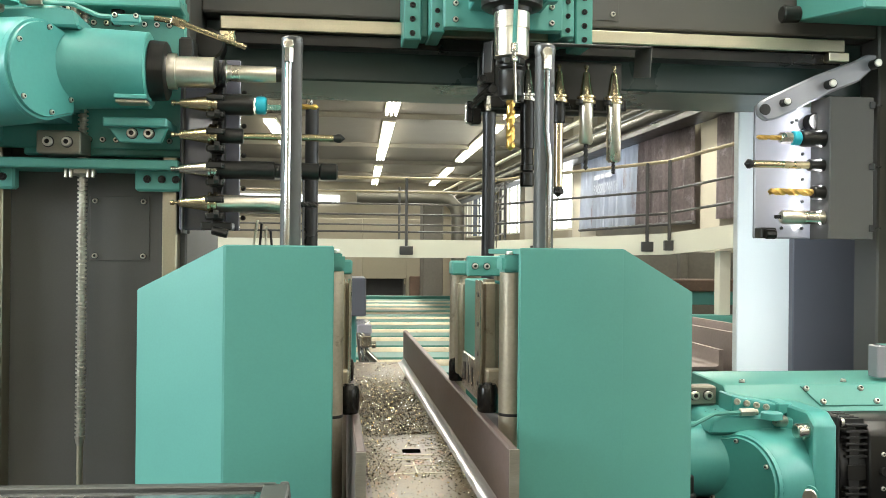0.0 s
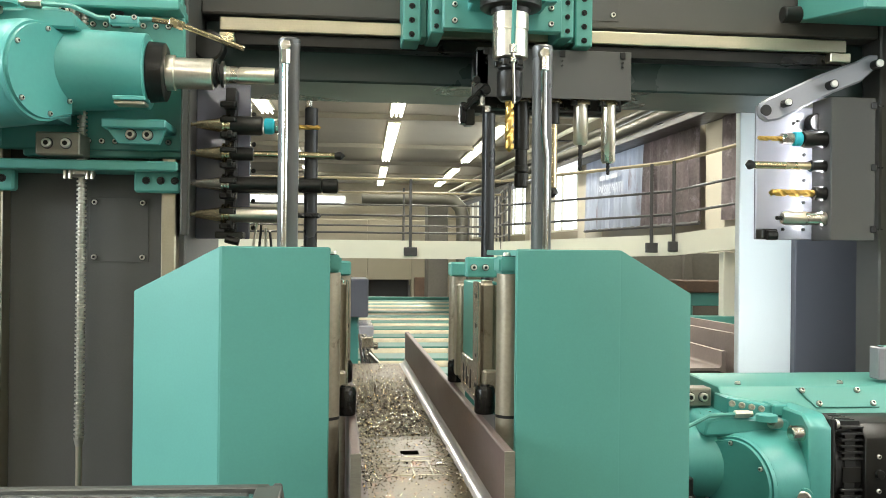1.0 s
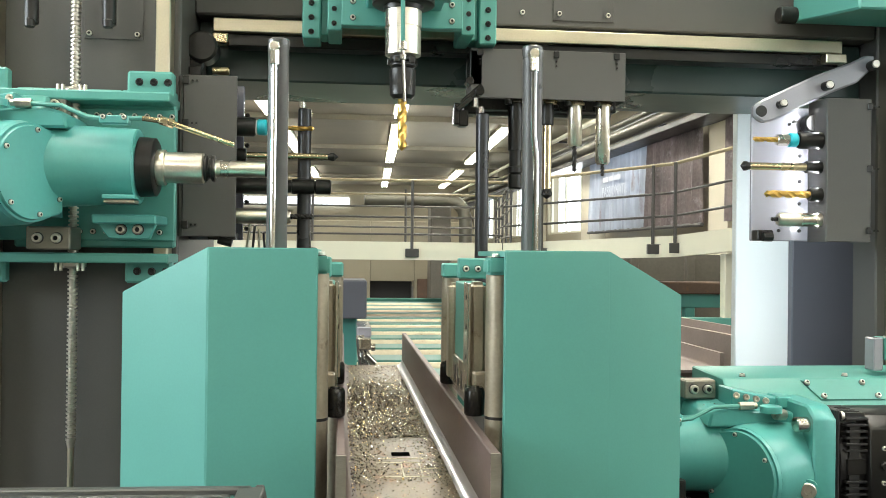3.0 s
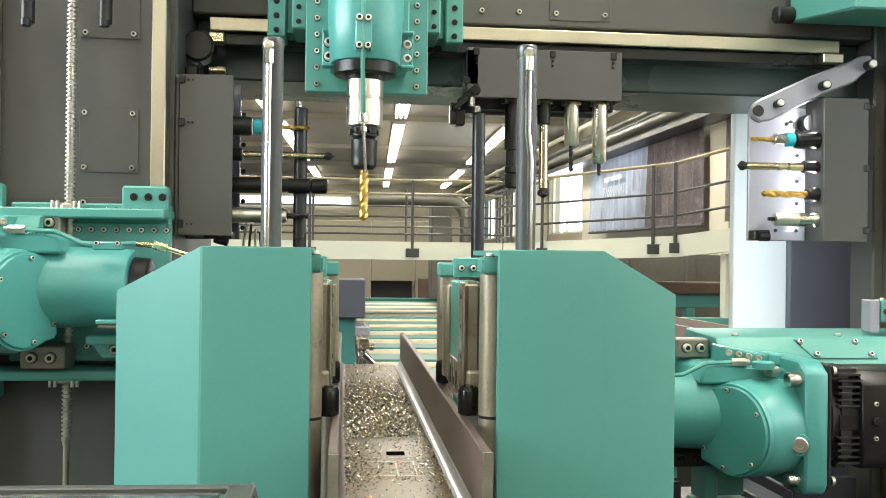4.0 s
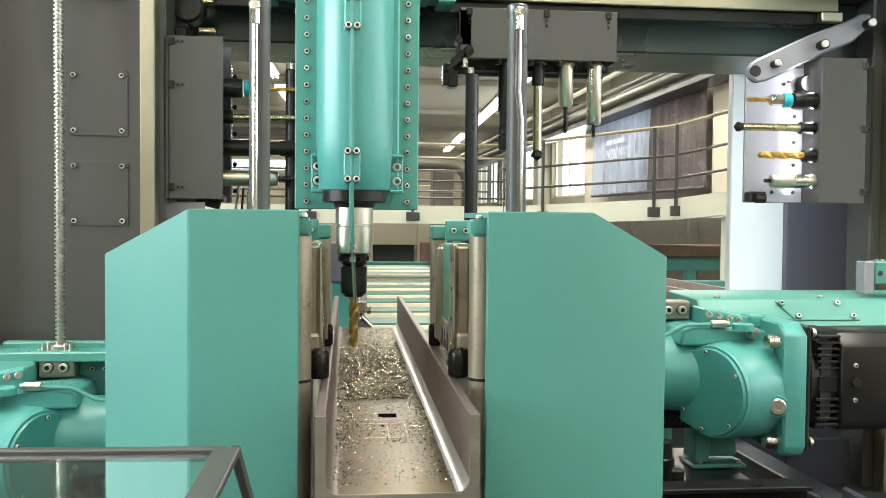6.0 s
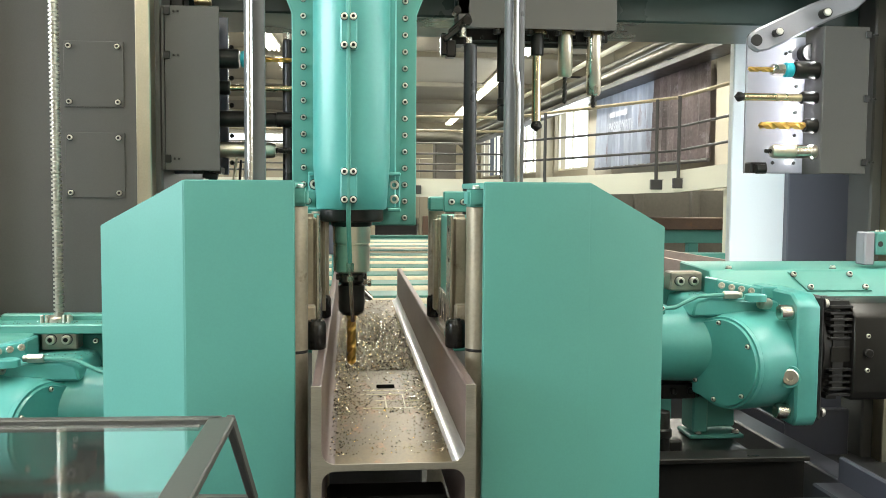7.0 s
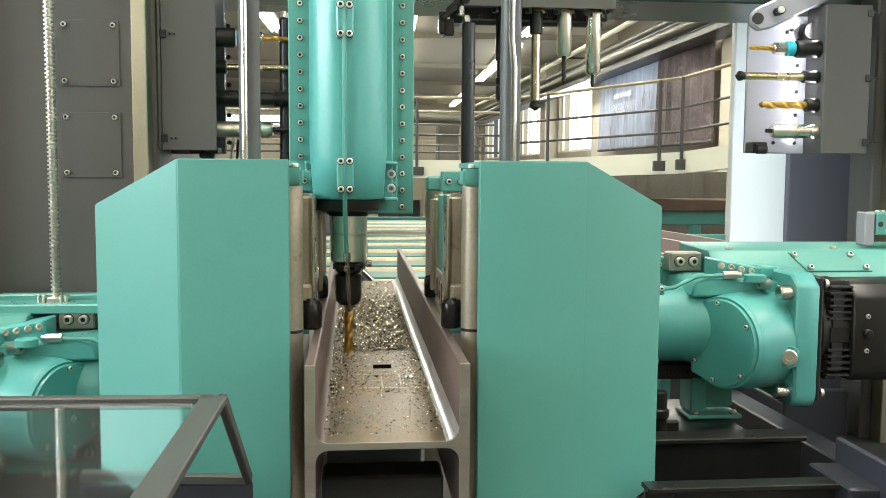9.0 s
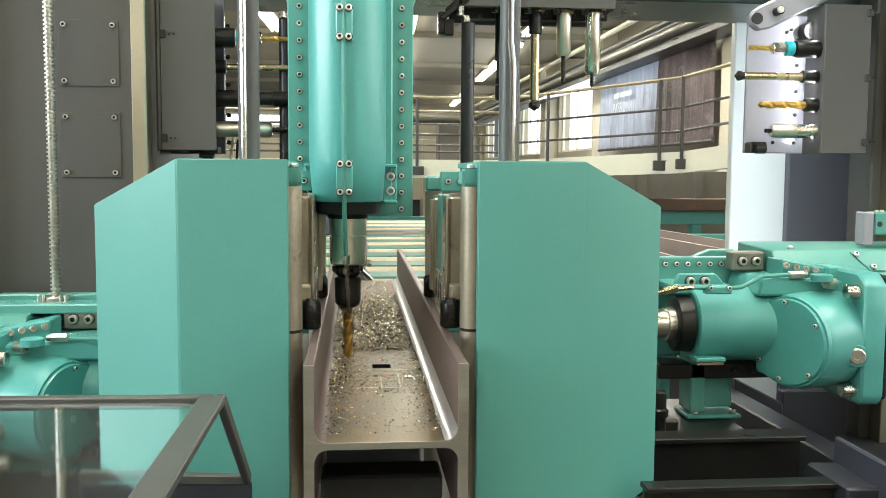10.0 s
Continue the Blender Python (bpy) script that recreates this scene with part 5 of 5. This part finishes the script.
# Shade-coloured disc in place of a drilled hole.
part("switch_hole", rod((1.437, 2.0895, 1.357), (1.437, 2.10, 1.357), 0.009, 14), SHADE, crg)
for x in (1.437, 1.452, 1.475):
    bolt(crg, x, 2.11, 1.391, (0, 0, 1), 0.006)

bed_l = thing("slide_bed", -1.3, 2.1, 1.98, "turquoise slide bed hood above a gear casing", "slide bed", "slide beds")
part("bed_hood", prism([(1.995, 2.075), (2.05, 2.15), (2.16, 2.155), (2.16, 1.93), (1.995, 1.93)], "x", -2.2, -0.905, 0.004), TEAL, bed_l)
part("hood_lug", box(-0.98, -0.90, 1.96, 2.0, 2.055, 2.095, 0.005), TEAL, bed_l)

# ---------- machine bed at the right, low down ----------
base = thing("machine_bed", 1.2, 1.9, 0, "black steel girders of the machine bed", "machine bed")


def ibeam_x(x0, x1, y, z, w, h):
    return merge(box(x0, x1, y, y + w, z - 0.012, z, 0.002), box(x0, x1, y, y + w, z - h, z - h + 0.012, 0.002), box(x0, x1, y + w / 2 - 0.006, y + w / 2 + 0.006, z - h + 0.012, z - 0.012, 0))


part("cross_girder", ibeam_x(0.62, 1.04, 1.70, 0.860, 0.075, 0.14), BLACK, base)
part("cross_girder", ibeam_x(0.56, 0.985, 1.45, 0.830, 0.05, 0.16), BLACK, base)
part("side_girder", prism([(0.99, 0.70), (1.62, 0.70), (1.62, 0.815), (0.99, 0.83)], "y", 1.42, 1.60, 0.005), BASEGREY, base)
part("side_plate", box(1.06, 1.075, 1.15, 1.61, 0.62, 0.887, 0.004), BASESLATE, base)
part("side_girder", prism([(1.56, 0.62), (2.9, 0.62), (2.9, 0.78), (1.56, 0.80)], "x", 1.12, 1.2, 0.005), BASEGREY, base)
part("slope_bar", prism([(1.194, 0.823), (1.362, 0.736), (1.365, 0.659), (1.196, 0.750)], "y", 2.48, 2.54, 0.004), BASESLATE, base)
part("side_plate", box(1.370, 1.599, 2.50, 2.54, 0.5, 0.773, 0.004), BASESLATE, base)
part("bearing_block", merge(box(0.66, 0.80, 1.92, 2.0, 0.80, 0.845, 0.006), rod((0.735, 1.90, 0.80), (0.735, 1.90, 0.93), 0.020, 16), rod((0.735, 1.90, 0.86), (0.735, 1.90, 0.885), 0.026, 16)), BLACK, base)
part("drip_tray", box(0.64, 1.0, 1.95, 2.30, 0.78, 0.806, 0.004), BLACK, base)
part("energy_chain", merge(*[box(1.145 + 0.0042 * k, 1.1475 + 0.0042 * k, 1.93, 1.945, 0.772 - 0.0026 * k, 0.782 - 0.0026 * k, 0.001) for k in range(17)]), BOLTSTEEL, base)
part("chain_tray", prism([(1.135, 0.760), (1.225, 0.704), (1.225, 0.716), (1.135, 0.771)], "y", 1.92, 1.96, 0.002), BASESLATE, base)
part("ledge_bar", prism([(1.188, 0.746), (1.315, 0.663), (1.315, 0.640), (1.188, 0.723)], "y", 2.38, 2.42, 0.003), BASESLATE, base)
part("cable_channel", box(0.62, 1.10, 1.60, 1.68, 0.70, 0.735, 0.004), BASEGREY, base)
# Plain bodies in near-black shade colour for the darkness low under the machine.
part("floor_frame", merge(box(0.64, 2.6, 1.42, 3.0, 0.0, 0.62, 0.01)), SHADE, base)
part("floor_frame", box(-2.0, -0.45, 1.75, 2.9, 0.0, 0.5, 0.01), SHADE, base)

# ---------- guard hood with clear pane, bottom left ----------
hoodg = thing("guard_hood", -0.7, 1.0, 0, "dark grey guard hood with a clear scratched top pane", "guard hood")
A, B = Vector((-0.278, 1.030, 1.143)), Vector((-1.5, 1.070, 1.143))
C = Vector((-0.282, 0.30, 1.143))
E_ = Vector((-0.256, 1.287, 0.928))


def strut(p, q, w, h):
    p, q = Vector(p), Vector(q)
    d = q - p
    bm = box(-w / 2, w / 2, 0, d.length, -h / 2, h / 2, 0.0025)
    bmesh.ops.transform(bm, matrix=Matrix.Translation(p) @ d.to_track_quat("Y", "Z").to_matrix().to_4x4(), verts=bm.verts)
    return bm


part("top_bar", merge(strut(A, B, 0.020, 0.014), strut(A + Vector((-0.03, -0.012, -0.009)), B + Vector((0, -0.012, -0.009)), 0.008, 0.01)), GUARD, hoodg)
part("edge_bar", strut(A, C, 0.040, 0.014), GUARD, hoodg)
part("back_post", strut(A + Vector((0.012, 0.004, 0.0)), E_, 0.014, 0.022), GUARD, hoodg)
part("foot_bar", strut(E_, (E_.x - 0.30, E_.y, E_.z + 0.012), 0.020, 0.018), GUARD, hoodg)
part("side_sheet", box(E_.x - 0.30, E_.x + 0.008, E_.y - 0.006, E_.y + 0.006, 0.80, E_.z - 0.006, 0.002), BASEGREY, hoodg, "dark sheet below the side pane")
for (x0, y0), (x1, y1) in (((-0.70, 0.92), (-0.685, 0.90)), ((-0.62, 0.95), (-0.612, 0.935)), ((-0.612, 0.935), (-0.598, 0.928)), ((-0.80, 0.88), (-0.74, 0.885)), ((-0.66, 0.82), (-0.63, 0.823)), ((-0.74, 0.80), (-0.70, 0.79))):
    part("scratch", rod((x0, y0, 1.1445), (x1, y1, 1.1445), 0.0006, 5), WHITE, hoodg, "fine pale scratch")
part("tray", box(-1.5, A.x - 0.03, 0.32, A.y + 0.1, 0.84, 0.885, 0.006), BASEGREY, hoodg)
part("pedestal", box(-1.3, -0.5, 0.4, 1.0, 0, 0.84, 0.01), DARK, hoodg)


def pane(p, q, r, s2, t=0.004):
    bm = bmesh.new()
    ps = [Vector(v) for v in (p, q, r, s2)]
    nn = (ps[1] - ps[0]).cross(ps[3] - ps[0]).normalized() * t
    f, b = [bm.verts.new(v) for v in ps], [bm.verts.new(v + nn) for v in ps]
    bm.faces.new(f)
    bm.faces.new(b[::-1])
    for i in range(4):
        bm.faces.new((f[i], b[i], b[(i + 1) % 4], f[(i + 1) % 4]))
    bmesh.ops.recalc_face_normals(bm, faces=bm.faces)
    return bm


low = Vector((0, 0, -0.004))
gp = part("pane", pane(A + low, B + low, Vector((-1.5, 0.30, 1.139)), C + low), GLASS, hoodg, "clear polycarbonate top pane")
gp.visible_shadow = False
solid("corrugated_hose", lathe((-0.46, 0.93, 0.905), (0.62, 0.50, 0.0), [(0.004 * k, 0.016 if k % 2 else 0.0125) for k in range(52)], 14), CABLE, "black corrugated cable hose under the guard hood", "hose")
solid("thin_cable", pipe([(-0.62 + 0.022 * k, 1.02 - 0.006 * k, 0.892 + 0.05 * math.sin(0.2 + k * 0.33)) for k in range(10)], 0.004, 6), CABLE, "thin black cable under the clear pane", "cable")
solid("cable_tie", rod((-0.36, 1.03, 0.90), (-0.34, 1.03, 0.93), 0.004, 6), CREAM, "white cable tie on the hose", "cable tie")


def swarf(name, x0, x1, y0, y1, z, n, seed, parent):
    """Loose chips lying on a level painted face."""
    rg = random.Random(seed)
    bm = bmesh.new()
    for _ in range(n):
        p = Vector((rg.uniform(x0, x1), rg.uniform(y0, y1), z))
        s = rg.uniform(0.0012, 0.0035)
        v = [bm.verts.new(p + Vector((rg.uniform(-s, s), rg.uniform(-s, s), rg.uniform(0, s)))) for _ in range(4)]
        for f in ((0, 1, 2), (0, 2, 3), (0, 3, 1), (1, 3, 2)):
            bm.faces.new([v[k] for k in f])
    return tagged(part(name, bm, CHIP, parent, "dark metal chips"), kind="stuff")


swarf("metal_chips", -1.0, -0.80, 1.94, 2.04, 2.1035, 90, 3, left)
swarf("metal_chips", -1.1, -0.63, 2.09, 2.13, 2.1735, 110, 5, car_l)
swarf("metal_chips", 0.83, 1.0, 1.94, 2.04, 1.2235, 60, 7, right)

# ---------- what moves ----------
def motions():
    walk(ver, [(t, pose(x, VY, z)) for t, x, z in (
        (0, 0.280, 2.032), (2.0, 0.280, 2.032), (2.15, 0.272, 2.032), (2.5, 0.173, 2.032), (2.7, 0.109, 2.032), (3.0, 0.012, 2.032), (3.2, -0.05, 2.012), (3.4, -0.076, 1.970),
        (3.8, -0.076, 1.884), (4.0, -0.076, 1.841), (4.5, -0.076, 1.738), (5.0, -0.076, 1.622), (5.5, -0.076, 1.515), (6.3, -0.076, 1.345), (6.6, -0.076, 1.295), (7.0, -0.076, 1.285), (8.0, -0.076, 1.268), (9.0, -0.076, 1.260), (10.0, -0.076, 1.253))])
    walk(slide, [(t, pose(x, 2.35, 2.14)) for t, x in (
        (0, 0.290), (2.0, 0.290), (2.15, 0.282), (2.5, 0.180), (2.7, 0.115), (3.0, 0.014), (3.2, -0.05), (3.4, -0.076), (10.0, -0.076))])
    walk(left, [(t, pose(-0.617 + x, 2.02, 1.968 + z)) for t, x, z in (
        (0, 0, 0), (2.0, 0, 0), (2.2, 0, -0.013), (2.5, 0, -0.090), (2.7, 0, -0.150), (4.0, 0, -0.554), (4.5, 0, -0.704), (5.0, 0.012, -0.864), (5.5, 0.05, -1.006), (5.7, 0.055, -1.028),
        (7.0, 0.07, -1.03), (7.5, 0.073, -1.03), (8.0, 0.107, -1.03), (8.5, 0.114, -1.03), (9.0, 0.121, -1.03), (9.5, 0.129, -1.03), (10.0, 0.135, -1.03))])
    walk(car_l, [(t, pose(-0.9, 2.15, 1.968 + z)) for t, z in (
        (0, 0), (2.0, 0), (2.2, -0.013), (2.5, -0.090), (2.7, -0.150), (4.0, -0.554), (4.5, -0.704), (5.0, -0.864), (5.5, -1.006), (5.7, -1.028), (7.0, -1.03), (10.0, -1.03))])
    walk(bed_l, [(t, pose(-1.3, 2.1, 1.98 + z)) for t, z in (
        (0, 0), (2.0, 0), (2.2, -0.013), (2.5, -0.090), (2.7, -0.150), (4.0, -0.554), (4.5, -0.704), (5.0, -0.864), (5.5, -1.006), (5.7, -1.028), (7.0, -1.03), (10.0, -1.03))])
    walk(right, [(t, pose(0.62 + x - 0.805, 2.02, 1.088 + z)) for t, x, z in (
        (0, 0.795, -0.143), (1.0, 0.781, -0.143), (2.0, 0.772, -0.143), (2.4, 0.812, -0.143), (2.8, 0.813, -0.14), (3.6, 0.804, 0), (3.8, 0.802, 0), (4.0, 0.802, 0), (4.5, 0.784, 0), (5.0, 0.780, 0), (5.5, 0.773, 0),
        (6.2, 0.766, 0), (6.7, 0.804, 0), (7.0, 0.805, 0), (9.0, 0.808, 0), (9.2, 0.83, 0), (9.5, 0.891, 0), (10.0, 0.993, 0))])
    walk(bed, [(t, pose(1.3 + x - 0.805, 2.3, 1.1 + z)) for t, x, z in (
        (0, 0.795, -0.143), (1.0, 0.781, -0.143), (2.0, 0.772, -0.143), (2.4, 0.812, -0.143), (2.8, 0.813, -0.14), (3.6, 0.804, 0), (3.8, 0.802, 0), (4.0, 0.802, 0), (4.5, 0.784, 0), (5.0, 0.780, 0), (5.5, 0.773, 0),
        (6.2, 0.766, 0), (6.7, 0.804, 0), (7.0, 0.805, 0), (9.0, 0.808, 0), (9.2, 0.83, 0), (9.5, 0.891, 0), (10.0, 0.993, 0))])
    walk(crg, [(t, pose(1.0, 2.25, 0.9 + z)) for t, z in ((0, -0.143), (2.7, -0.143), (2.8, -0.14), (3.6, 0), (10, 0))])
    walk(mag_l, [(t, pose(-0.52 + x, 2.33 + y, 1.55 + z)) for t, x, y, z in ((0, -0.006, -0.265, 0.016), (0.35, -0.006, -0.265, 0.016), (0.7, -0.002, -0.08, 0.005), (0.95, 0, 0, 0), (10, 0, 0, 0))])
    walk(mag_m, [(t, pose(0.48 + x, 2.4, 1.95)) for t, x in ((0, 0.018, ), (0.1, 0.018), (0.25, 0.0), (10, 0))])
    hl, hm = Vector((-0.592, 2.235, 1.78)) - ORG[hinge], Vector((0.478, 2.34, 2.136)) - ORG[mag_m]
    walk(cov_l, [(t, pose(*hl, 0, 0, a)) for t, a in ((0, -86), (1.58, -86), (1.68, -50), (1.78, 0), (10, 0))])
    walk(cov_m, [(t, pose(*hm, a, 0, 0)) for t, a in ((0, -80), (0.4, -80), (0.48, -50), (0.58, 0), (10, 0))])


motions()
